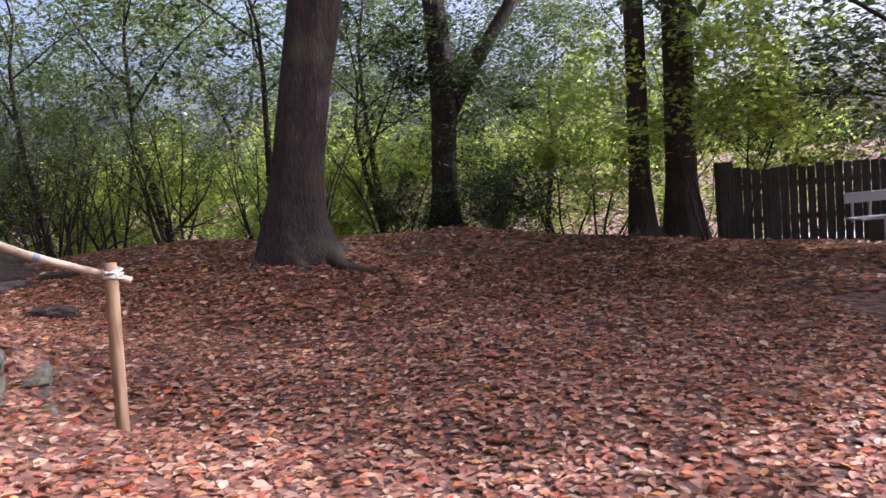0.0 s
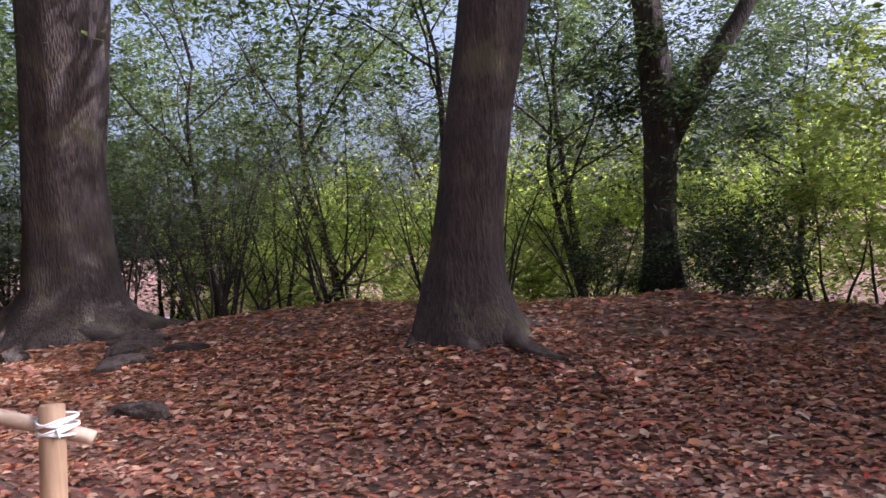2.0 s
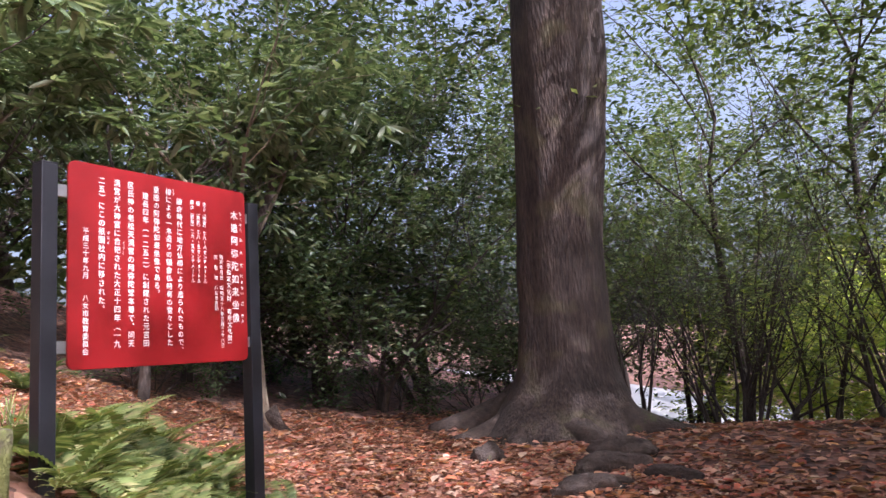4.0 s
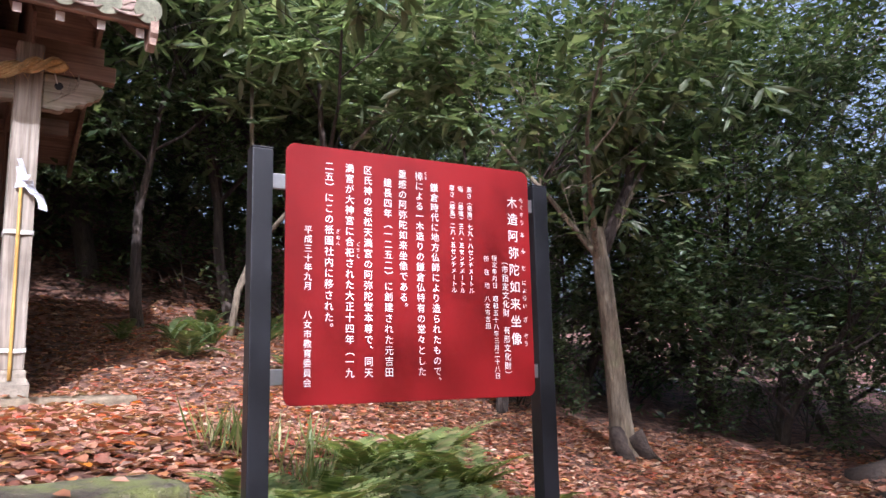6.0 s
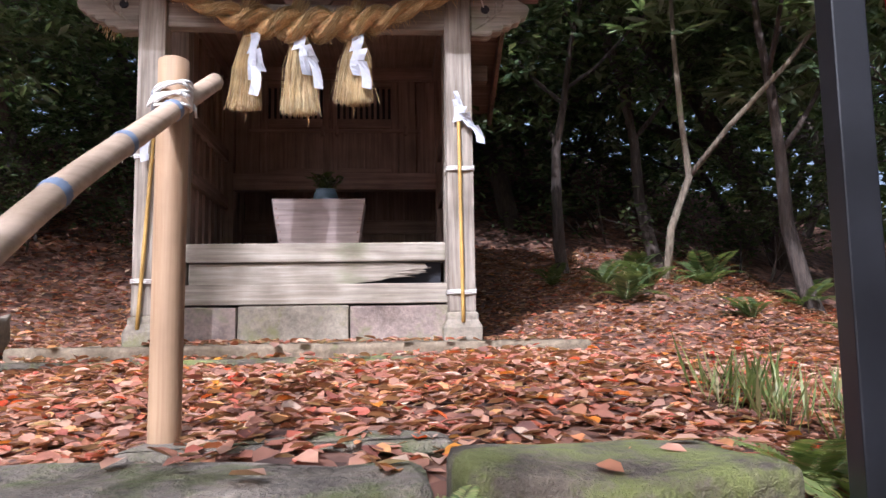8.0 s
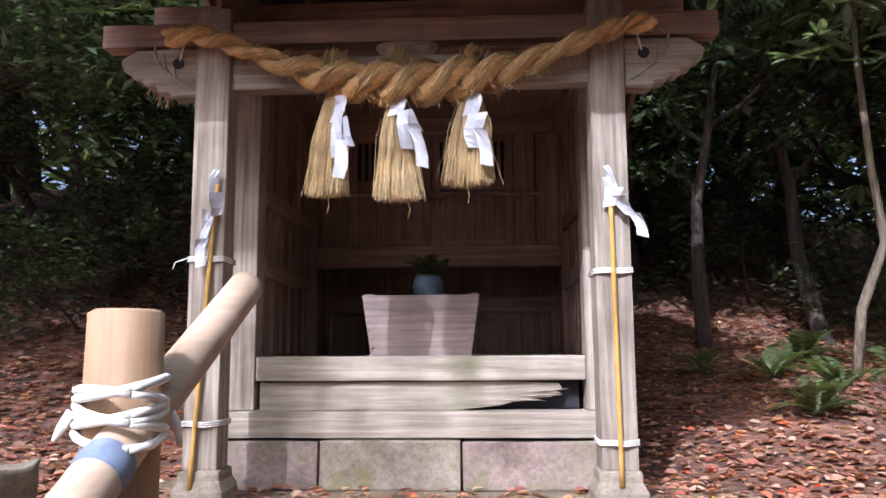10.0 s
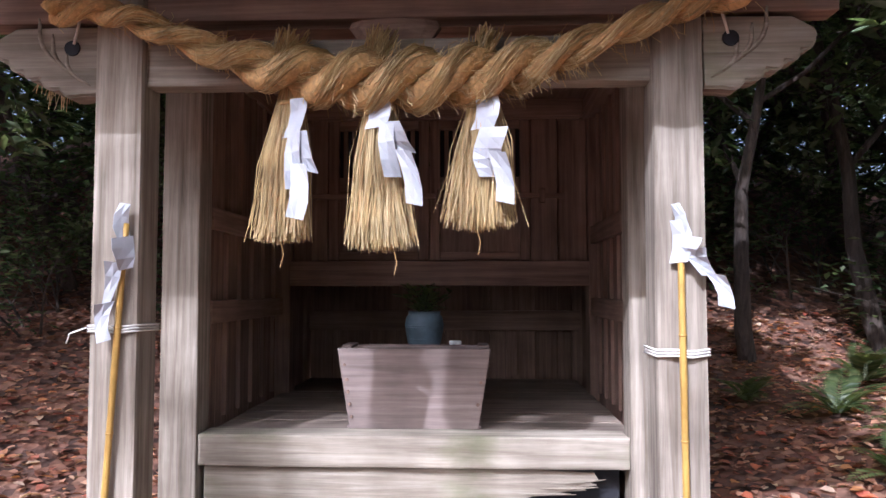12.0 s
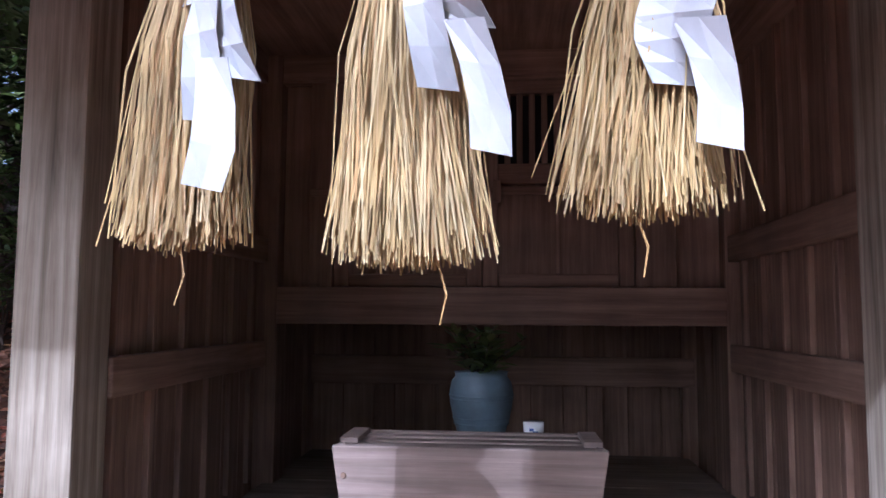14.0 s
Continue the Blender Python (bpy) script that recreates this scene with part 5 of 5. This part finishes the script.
for x, y, s in ((-9.7, 4.9, 1.05), (-9.6, 6.3, 0.95), (-10.9, 3.4, 1.1), (-12.0, 9.6, 0.95), (-10.4, 2.4, 0.95)):
    plant(WHORL, x, y, s, rng.uniform(0, 6.28), group="long-leaved trees")
for x, y, s in ((4.0, 10.9, 0.95), (5.0, 12.9, 1.1), (2.6, 13.0, 0.8)):
    plant(MAPLE, x, y, s, rng.uniform(0, 6.28), group="maple saplings")
for x, y, s in ((0.7, 13.0, 0.9), (1.3, 12.6, 0.7), (-0.7, 13.2, 0.7), (-11.4, 4.2, 0.9), (-11.9, 2.6, 0.9), (-10.6, 10.0, 0.8), (-9.2, 10.8, 0.8), (-12.8, 8.6, 1.0), (-8.6, 11.6, 0.6), (-10.6, 6.6, 0.6), (-10.2, -0.4, 0.8), (-8.6, -1.4, 0.8), (-7.4, -2.2, 0.7)):
    plant(BUSH, x, y, s, rng.uniform(0, 6.28), group="dark bushes")
for x, y, s in ((-16, 21, 1.0), (-9, 27, 1.1), (0, 29, 1.1), (8, 27, 1.1), (-21, 15, 1.1), (-22, 6, 1.2), (-17, 0, 1.1), (-15, -5, 1.1), (-10, -8, 1.1), (-3, -9, 1.0), (-8, -6, 0.85), (-5.5, -6.5, 0.9), (-7.5, 24, 0.8), (-11.0, 18.0, 0.8), (-1.0, 24, 0.75), (-11.6, 1.4, 0.7), (-12.6, 4.6, 0.75), (-11.2, -2.6, 0.75), (-14.5, 8.0, 0.85),
                (9.6, 10.3, 0.85), (10.5, 11.8, 0.85), (13.5, 10.0, 1.0), (19, 11.5, 1.2), (8, -9, 1.0), (15, -10, 1.1)):
    plant(TALL, x, y, s, rng.uniform(0, 6.28), group="tall trees round the clearing")
for x, y, s in ((10.2, 11.2, 1.35),):
    plant(UNDER, x, y, s, rng.uniform(0, 6.28), group="dark trees on the slope")
plant(CROOKED, -4.6, 12.2, 1.0, 0.5)
plant(CROOKED, -6.0, 12.3, 0.85, 2.5)
plant(SPARSE, 4.2, 3.2, 1.12, 0.4)
for x, y, s in ((9.4, 9.7, 0.78), (8.0, 10.7, 0.85)):
    plant(TALL, x, y, s, rng.uniform(0, 6.28), group="tall trees round the clearing")
# boughs over the bank behind the old trees
for x, y, s in ((-3.2, 14.3, 1.0), (-5.4, 14.9, 1.05), (-7.6, 14.4, 0.95), (-1.2, 15.2, 1.05)):
    plant(BOUGH, x, y, s, rng.uniform(0, 6.28), 0.4, group="bough trees")
for x, y, s in ((-6.0, 11.9, 0.8), (-9.6, 12.0, 1.0)):
    plant(SHRUB, x, y, s, rng.uniform(0, 6.28), group="shrubs on the bank")
for proto in (BOUGH, CANOPY, CROOKED, SPARSE, TALL, UNDER, GREEN, SHRUB, BUSH, BRIGHT, WHORL, MAPLE):
    for o in (*proto.children_recursive, proto):
        bpy.data.objects.remove(o)


def great_tree(name, label, path, radii, roots, bark_mat, seed, crown_at, crown_r, leaves):
    """An old trunk with buttress roots and a crown far overhead."""
    rng = random.Random(seed)
    base = Vector(path[0])
    e = thing(name, Matrix.Translation(base), label, "tree")
    pts = [smooth_line([Vector(p) - base for p in path], i / 26) for i in range(27)]
    zr = [(Vector(p) - base).z for p in path]
    rad = [float(np.interp(p.z, zr, radii)) for p in pts]
    ang = [math.atan2(r[1], r[0]) for r in roots]

    def lobes(a, i):
        low = max(0.0, 1 - pts[i].z / 1.1)
        f = 1 + 0.035 * math.sin(a * 7 + i * 0.2) + 0.03 * noise.noise(Vector((a * 2, i * 0.4, seed)))
        for q in ang:
            f += 0.3 * low ** 2 * max(0, math.cos(a - q)) ** 6
        return f
    pieces = []
    v, fa = [], []
    sides = 40
    for i, p in enumerate(pts):
        for k in range(sides):
            a = 2 * math.pi * k / sides
            r = rad[i] * lobes(a, i)
            v.append(p + Vector((math.cos(a) * r, math.sin(a) * r, 0)))
    for i in range(len(pts) - 1):
        for k in range(sides):
            fa.append((i * sides + k, i * sides + (k + 1) % sides, (i + 1) * sides + (k + 1) % sides, (i + 1) * sides + k))
    put("trunk", mesh_of("trunk", v, fa, bark_mat, True), e, "thick rough grey-brown trunk")
    for dx, dy, r0, rise in roots:
        d = Vector((dx, dy))
        n = 9
        line, rr = [], []
        for i in range(n):
            q = i / (n - 1)
            w = d * (0.22 + 0.78 * q) + Vector((-dy, dx)) * 0.12 * math.sin(q * 4 + seed)
            x, y = base.x + w.x, base.y + w.y
            line.append(Vector((w.x, w.y, H(x, y) - base.z + (1 - q) ** 2 * rise + 0.03 - 0.07 * q)))
            rr.append(r0 * 1.15 * (1 - 0.6 * q))
        rv, rf = tube(line, rr, 12, lobes=lambda a, i: 1 + 0.12 * math.sin(a * 3 + i))
        put("root", mesh_of("root", rv, rf, ROOTBARK, True), e, "surface root with moss")
    tubes, twigs = [], []
    topp = pts[-1]
    for k in range(5):
        a = k * 1.26 + rng.uniform(-0.3, 0.3)
        branching(rng, topp - Vector((0, 0, 0.3)), Vector((math.cos(a) * 0.8, math.sin(a) * 0.8, 0.9)), crown_r, rad[-1] * 0.5, 2, tubes, twigs, 0.25, 0.1, (3, 5), 0.65, 0.9)
    bv, bf_ = merged(tubes)
    put("limb", mesh_of("limb", bv, bf_, bark_mat, True), e)
    put("crown", foliage(rng, twigs, leaves, 0.13, 0.42, 0.35, 0.1, LEAF_DARK), e)
    return e


great_tree("old_tree", "broad old tree with spreading roots on the bank", [(-7.1, 10.35, 0.8), (-7.1, 10.32, 1.5), (-7.08, 10.3, 2.2), (-7.04, 10.28, 3.0), (-6.9, 10.27, 4.0), (-6.78, 10.25, 5.0), (-6.7, 10.25, 7.0)],
           [0.78, 0.57, 0.51, 0.48, 0.5, 0.53, 0.5], [(-1.5, -0.8, 0.26, 0.45), (0.9, -0.75, 0.24, 0.45), (0.1, -1.2, 0.2, 0.35), (1.3, 0.3, 0.22, 0.3), (-0.6, -1.3, 0.17, 0.3), (-1.2, 0.6, 0.2, 0.3)], BARK_A, 4, 0, 3.6, 9000)
great_tree("leaning_tree", "tall leaning tree with buttressed mossy roots", [(-1.86, 9.33, 0.7), (-1.84, 9.31, 1.2), (-1.77, 9.32, 1.6), (-1.66, 9.35, 2.2), (-1.5, 9.4, 3.0), (-1.33, 9.46, 3.8), (-0.9, 9.6, 6.5)],
           [0.46, 0.385, 0.34, 0.315, 0.32, 0.335, 0.3], [(0.65, -0.4, 0.15, 0.36), (1.2, -0.7, 0.1, 0.12), (-0.45, -0.45, 0.14, 0.3), (0.25, -0.7, 0.13, 0.26), (0.7, 0.3, 0.13, 0.25)], BARK_A, 9, 0, 3.4, 9000)
great_tree("forked_tree", "dark forked evergreen on the bank", [(0.05, 13.2, 0.7), (0.08, 13.2, 1.4), (0.14, 13.22, 2.2), (0.22, 13.25, 2.9), (0.2, 13.3, 4.3), (0.1, 13.3, 6.0)],
           [0.28, 0.22, 0.22, 0.24, 0.2, 0.16], [(0.4, -0.3, 0.1, 0.2), (-0.4, -0.2, 0.1, 0.2)], BARK_DARK, 12, 0, 2.8, 8000)
ft, fr = tube([(0.3, 13.25, 2.7), (0.6, 13.3, 3.2), (1.0, 13.4, 3.8), (1.44, 13.5, 4.4), (2.0, 13.6, 5.3)], [0.15, 0.14, 0.13, 0.12, 0.07], 12)
fork = bpy.data.objects["forked_tree"]
put("fork_limb", mesh_of("fork_limb", [p - fork.location for p in ft], fr, BARK_DARK, True), fork)
great_tree("fluted_tree", "slender pale tree with fluted forked trunk", [(-9.12, 7.45, 0.9), (-9.08, 7.42, 1.5), (-9.0, 7.36, 2.2), (-8.92, 7.28, 2.9), (-8.86, 7.22, 3.35)],
           [0.15, 0.105, 0.09, 0.085, 0.065], [(0.4, -0.1, 0.08, 0.2), (0.1, 0.4, 0.09, 0.2)], BARK_PALE, 17, 0, 2.4, 7000)
ft, fr = tube([(-8.9, 7.27, 3.05), (-8.92, 7.42, 3.4), (-9.0, 7.62, 3.8), (-9.1, 7.8, 4.6), (-9.2, 8.1, 5.6)], [0.065, 0.058, 0.05, 0.04, 0.03], 10)
flute = bpy.data.objects["fluted_tree"]
put("fork_limb", mesh_of("fork_limb", [p - flute.location for p in ft], fr, BARK_DARK, True), flute)
for x, y, r, h in ((3.15, 11.8, 0.16, 6.0), (3.85, 11.95, 0.24, 6.5)):
    great_tree("dark_tree", "dark straight trunk beside the board fence", [(x, y, H(x, y) - 0.1), (x, y, H(x, y) + 1), (x + 0.05, y, H(x, y) + 3), (x + 0.1, y, H(x, y) + h)], [r * 1.5, r, r * 0.95, r * 0.8],
               [(0.4, -0.2, 0.1, 0.15), (-0.35, -0.25, 0.1, 0.15)], BARK_DARK, int(x * 10), 0, 2.4, 6000)

# dense wood far up the slope behind the shrine
nr = np.random.RandomState(91)
wu, wn_ = nr.uniform(-14, 15, 10500), nr.uniform(10.5, 17, 10500)
wxy = np.array(O2) + wu[:, None] * np.array(U2) + wn_[:, None] * np.array(N2)
top = 8.5 + 2.5 * np.sin(wu * 0.9) * np.cos(wn_ * 0.7) - 0.35 * np.clip(wu - 6, 0, 9)
wz = np.array([H(x, y) for x, y in wxy]) + nr.uniform(0, 1, 10500) ** 0.85 * top
wa = nr.uniform(0, 6.283, 10500)
wl = nr.uniform(0.35, 0.75, 10500)
tagged(put("far_wood", leaves_mesh("far_wood", np.column_stack([wxy, wz]), np.stack([np.cos(wa), np.sin(wa), nr.normal(-0.2, 0.4, 10500)], 1), np.stack([nr.normal(0, 0.5, 10500), nr.normal(0, 0.5, 10500), np.ones(10500)], 1), wl, wl * 0.5, LEAF_MID, 0.2, True)), "dense dark evergreen wood up the slope", "wood", kind="stuff")

# slender two-stemmed sapling beside the shrine
sap = thing("sapling", Matrix.Translation((-9.32, 3.74, H(-9.32, 3.74))), "slender pale forked sapling on the leafy slope", "tree")
sv, sf = merged([tube([(0.09, -0.15, -0.1), (0.07, -0.07, 0.5), (0.04, 0.1, 0.95), (0.0, 0.05, 1.5), (0, 0.02, 2.2), (-0.05, 0.0, 3.2)], [0.04, 0.034, 0.032, 0.026, 0.022, 0.015], 9),
                 tube([(0.04, 0.1, 0.95), (0.06, 0.45, 1.35), (0.05, 0.95, 1.85), (0.05, 1.4, 2.4), (0.0, 1.7, 3.0)], [0.026, 0.024, 0.021, 0.017, 0.01], 8)])
put("stem", mesh_of("stem", sv, sf, BARK_PALE, True), sap)
rng = random.Random(3)
tw = [[Vector((0, 1.2, 2.2)), Vector((0.2, 1.6, 2.7)), Vector((0.2, 1.9, 3.1))], [Vector((0, 0, 2.6)), Vector((0.3, -0.1, 3.1)), Vector((0.5, 0, 3.4))], [Vector((0, 0.05, 2.2)), Vector((0.4, 0.3, 2.7)), Vector((0.7, 0.5, 2.8))]]
put("crown", foliage(rng, tw, 1300, 0.25, 0.24, 0.24, 0.4, LEAF_LONG, 8, True), sap)

# ---- ferns and low plants ----


def fern_mesh(seed, fronds=11, size=0.5):
    rng = random.Random(seed)
    pl, al, fc, ln = [], [], [], []
    for f in range(fronds):
        a, up = rng.uniform(0, 6.28), rng.uniform(0.7, 2.0)
        L = size * rng.uniform(0.7, 1.2)
        d = Vector((math.cos(a), math.sin(a), up)).normalized()
        p = Vector((0, 0, 0.02))
        for i in range(24):
            d = (d + Vector((0, 0, -0.06))).normalized()
            p = p + d * L / 24
            side = d.cross(Vector((0, 0, 1))).normalized()
            w = L * 0.23 * math.sin(math.pi * min(0.98, 0.12 + i / 24)) ** 0.8
            for s in (-1, 1):
                pl.append(p), al.append(side * s + d * 0.45), fc.append(side.cross(d) + Vector((rng.gauss(0, 0.2), rng.gauss(0, 0.2), 0))), ln.append(w)
    ln = np.array(ln)
    return leaves_mesh("fronds", np.array(pl), np.array(al), np.array(fc), ln, ln * 0.2 + 0.005, LEAF_FERN, 0.08)


ferns = [fern_mesh(s) for s in (1, 2, 3)]
rng = random.Random(19)


dark_ferns = [m.copy() for m in ferns]
for m in dark_ferns:
    m.materials[0] = LEAF_MID


def fern(x, y, s, k, dz=0.0, dark=False):
    e = thing("fern", Matrix.Translation((x, y, H(x, y) + dz)) @ Matrix.Rotation(rng.uniform(0, 6.28), 4, "Z") @ Matrix.Diagonal((s, s, s, 1)), "arching green fern on the bank", "fern", "ferns")
    put("fronds", (dark_ferns if dark else ferns)[k % 3], e)


spots = []
for i in range(84):
    u_, n_ = rng.uniform(2.3, 4.0), rng.uniform(-3.45, -1.1)
    if n_ > -2.4 and u_ < 2.75 + (n_ + 2.4) * 0.6:
        continue
    p = outer(u_, n_)
    spots.append((p.x, p.y, rng.uniform(0.5, 1.05)))
for i, (x, y, s) in enumerate(spots):
    fern(x, y, s, i)
for i, (u_, n_, s) in enumerate(((3.2, 1.4, 0.8), (3.5, 1.7, 0.9), (3.3, 2.3, 0.9), (4.2, 2.2, 1.0), (4.0, 1.0, 0.7), (5.0, 2.0, 1.0), (4.6, 0.6, 0.8), (5.2, 1.2, 1.0), (2.9, 2.7, 0.7), (3.8, 3.0, 0.9), (1.45, -3.2, 0.22), (2.05, -3.32, 0.2), (1.56, -3.3, 0.18))):
    p = outer(u_, n_)
    fern(p.x, p.y, s, i, 0.25 if n_ < -3 else 0.0, n_ > -3)
gp, ga, gf = [], [], []
for c in range(9):
    u_, n_ = rng.uniform(2.45, 3.1), rng.uniform(-2.6, -1.6)
    p = outer(u_, n_)
    for b in range(34):
        a = rng.uniform(0, 6.28)
        q = (p.x + rng.gauss(0, 0.06), p.y + rng.gauss(0, 0.06))
        gp.append((*q, H(*q))), ga.append((math.cos(a) * 0.5, math.sin(a) * 0.5, 1)), gf.append((math.cos(a), math.sin(a), 0.2))
L = np.random.RandomState(2).uniform(0.12, 0.28, len(gp))
tagged(put("grass", leaves_mesh("grass", np.array(gp), np.array(ga), np.array(gf), L, L * 0.04 + 0.002, LEAF_FERN, 0.1)), "sparse pale grass tufts by the sign", "grass", kind="stuff")

# ---- fallen leaves ----


def litter(name, count, pick, lo, hi, mat, label, lift=0.012, seed=4):
    nr = np.random.RandomState(seed)
    xy = pick(nr, count)
    u = (xy - np.array(O2)) @ np.array(U2)
    n = (xy - np.array(O2)) @ np.array(N2)
    free = ~((u > -0.1) & (u < 1.9) & (n > 0.4) & (n < 2.7)) & ~((u > 0.15) & (u < 2.3) & (n > -3.25) & (n < -2.72)) & ~((u > -0.7) & (u < 2.4) & (n > -0.12) & (n < 0.45) & (nr.rand(len(u)) < 0.8))
    xy = xy[free]
    k = len(xy)
    z = np.array([H(x, y) for x, y in xy]) + nr.uniform(0.0, lift * 2, k)
    a = nr.uniform(0, 6.283, k)
    along = np.stack([np.cos(a), np.sin(a), nr.normal(0.03, 0.17, k)], 1)
    face = np.stack([nr.normal(0, 0.2, k), nr.normal(0, 0.2, k), np.ones(k)], 1)
    L = nr.uniform(lo, hi, k)
    me = leaves_mesh(name, np.column_stack([xy, z]), along, face, L, L * nr.uniform(0.4, 0.9, k), mat, 0.17, True)
    return tagged(put(name, me), label, "leaf litter", kind="stuff")


litter("fallen_leaves", 58000, lambda r, c: np.column_stack([r.uniform(-6.5, 3.5, c), r.uniform(1.0, 9.5, c)]), 0.034, 0.078, LITTER, "thick carpet of curled brown and russet leaves", seed=4)
litter("fallen_leaves", 22000, lambda r, c: np.column_stack([r.uniform(-10, 9, c), r.uniform(7, 13.2, c)]), 0.06, 0.12, LITTER, "thick carpet of curled brown and russet leaves", seed=5)
litter("fallen_leaves", 25000, lambda r, c: np.array(O2) + r.uniform(-2.5, 5.5, (c, 1)) * np.array(U2) + r.uniform(-3.0, 4.5, (c, 1)) * np.array(N2), 0.034, 0.08, LITTER, "fallen leaves round the shrine", seed=6)
litter("fallen_leaves", 9000, lambda r, c: np.column_stack([r.uniform(-10.5, -6.0, c), r.uniform(4.2, 9.0, c)]), 0.04, 0.085, LITTER, "thick carpet of curled brown and russet leaves", seed=12)
litter("red_leaves", 330, lambda r, c: np.array(O2) + r.uniform(-1.5, 4.0, (c, 1)) * np.array(U2) + r.uniform(-2.9, 0.4, (c, 1)) * np.array(N2), 0.04, 0.07, RED_LEAF, "scattered red and yellow maple leaves", 0.03, seed=7)
litter("red_leaves", 170, lambda r, c: np.column_stack([r.uniform(-3.5, 3.5, c), r.uniform(1.0, 7, c)]), 0.04, 0.07, RED_LEAF, "scattered red and yellow maple leaves", 0.03, seed=8)

# single leaves lying on the steps and slabs
nr = np.random.RandomState(31)


def strewn(name, count, u0, u1, n0, n1, z, label):
    uu, nn_ = nr.uniform(u0, u1, count), nr.uniform(n0, n1, count)
    xy = np.array(O2) + uu[:, None] * np.array(U2) + nn_[:, None] * np.array(N2)
    a = nr.uniform(0, 6.283, count)
    L = nr.uniform(0.045, 0.085, count)
    me = leaves_mesh(name, np.column_stack([xy, np.full(count, z) + nr.uniform(0, 0.012, count)]), np.stack([np.cos(a), np.sin(a), nr.normal(0.05, 0.15, count)], 1), np.stack([nr.normal(0, 0.2, count), nr.normal(0, 0.2, count), np.ones(count)], 1), L, L * 0.7, LITTER, 0.16, True)
    tagged(put(name, me), label, "leaf litter", kind="stuff")


strewn("leaves_on_slab", 330, -0.6, 2.45, -0.15, 0.46, 1.873, "brown leaves lying on the stone slabs")
strewn("leaves_on_edging", 120, -0.7, 2.2, -0.56, -0.36, 1.806, "brown leaves lying on the edging stones")
strewn("leaves_on_step", 22, 0.25, 2.15, -3.1, -2.8, 1.695, "brown leaves lying on the mossy step")


def mossy_rock(x, y, sx, sy, sz, turn):
    bm = bmesh.new()
    bmesh.ops.create_icosphere(bm, subdivisions=4, radius=1)
    for v in bm.verts:
        v.co *= 1 + 0.3 * noise.noise(v.co * 1.6 + Vector((x, y, 0))) + 0.14 * noise.noise(v.co * 4)
        v.co.y += 0.6 * math.sin(v.co.x * 2.2 + x)
        v.co = Vector((v.co.x * sx, v.co.y * sy, v.co.z * sz))
    ob = part("mossy_rock", bm, ROOTBARK, None, smooth=True)
    ob.matrix_world = Matrix.Translation((x, y, H(x, y) + sz * 0.2)) @ Matrix.Rotation(turn, 4, "Z")
    tagged(ob, "low mossy rock among fallen leaves", "rock", "mossy rocks")


for x, y, sx, sy, sz, turn in ((-5.55, 9.45, 0.3, 0.12, 0.13, 0.3), (-5.3, 9.0, 0.34, 0.09, 0.12, 1.2), (-5.0, 8.45, 0.3, 0.1, 0.1, 1.1), (-4.75, 9.1, 0.26, 0.06, 0.08, 0.1), (-3.72, 6.95, 0.24, 0.1, 0.1, 0.3), (-6.3, 8.5, 0.14, 0.1, 0.13, 0.9)):
    mossy_rock(x, y, sx, sy, sz, turn)

# pale track far below the bank
rx = [(-22 + i * 1.0) for i in range(36)]
rv = [(x, y, float(heights([(x, y)])[0]) + 0.05) for x in rx for y in (18.2, 20.0, 22.0, 24.5)]
rf = [(i * 4 + k, i * 4 + k + 1, i * 4 + 5 + k, i * 4 + 4 + k) for i in range(35) for k in range(3)]
tagged(put("road", mesh_of("road", rv, rf, WATER, True)), "pale concrete track below the bank", "road", kind="structure")

# ---- fence and bench beyond the clearing ----
fence = thing("board_fence", Matrix.Translation((4.6, 11.85, H(4.6, 11.85))), "dark weathered upright board fence", "fence")
rng = random.Random(8)
for i in range(38):
    x = 0.04 + i * 0.15
    y = x * 0.06
    g = H(4.6 + x, 11.85 + y) - H(4.6, 11.85)
    part("fence_board", block(x, x + rng.uniform(0.12, 0.146), y, y + 0.02, g - 0.03, 1.12 - 0.02 * x + rng.uniform(-0.05, 0.03), 0.004), FENCEWOOD, fence)
for z in (0.3, 0.85):
    part("fence_rail", block(0, 5.7, 0.36, 0.4, z - 0.1, z, 0.004), FENCEWOOD, fence)
part("fence_end_post", block(-0.22, 0.02, -0.06, 0.14, -0.1, 1.25, 0.02, 0.01, 3), FENCEWOOD, fence)
bench = thing("bench", Matrix.Translation((6.2, 11.2, H(6.6, 11.2))) @ Matrix.Rotation(0.05, 4, "Z"), "pale weathered bench before the board fence", "bench")
part("back_plank", block(0, 1.6, 0.3, 0.33, 0.6, 0.76, 0.006), PALEBENCH, bench)
for i in range(3):
    part("seat_plank", block(0, 1.6, -0.12 + i * 0.14, 0.0 + i * 0.14, 0.36, 0.385, 0.005), PALEBENCH, bench)
for x in (0.12, 0.4, 1.45):
    part("back_strut", block(x, x + 0.04, 0.33, 0.36, 0.3, 0.74, 0.004), PALEBENCH, bench)
for x in (0.35, 1.4):
    part("leg", block(x, x + 0.05, -0.1, 0.3, 0.0, 0.36, 0.006), STEEL, bench)
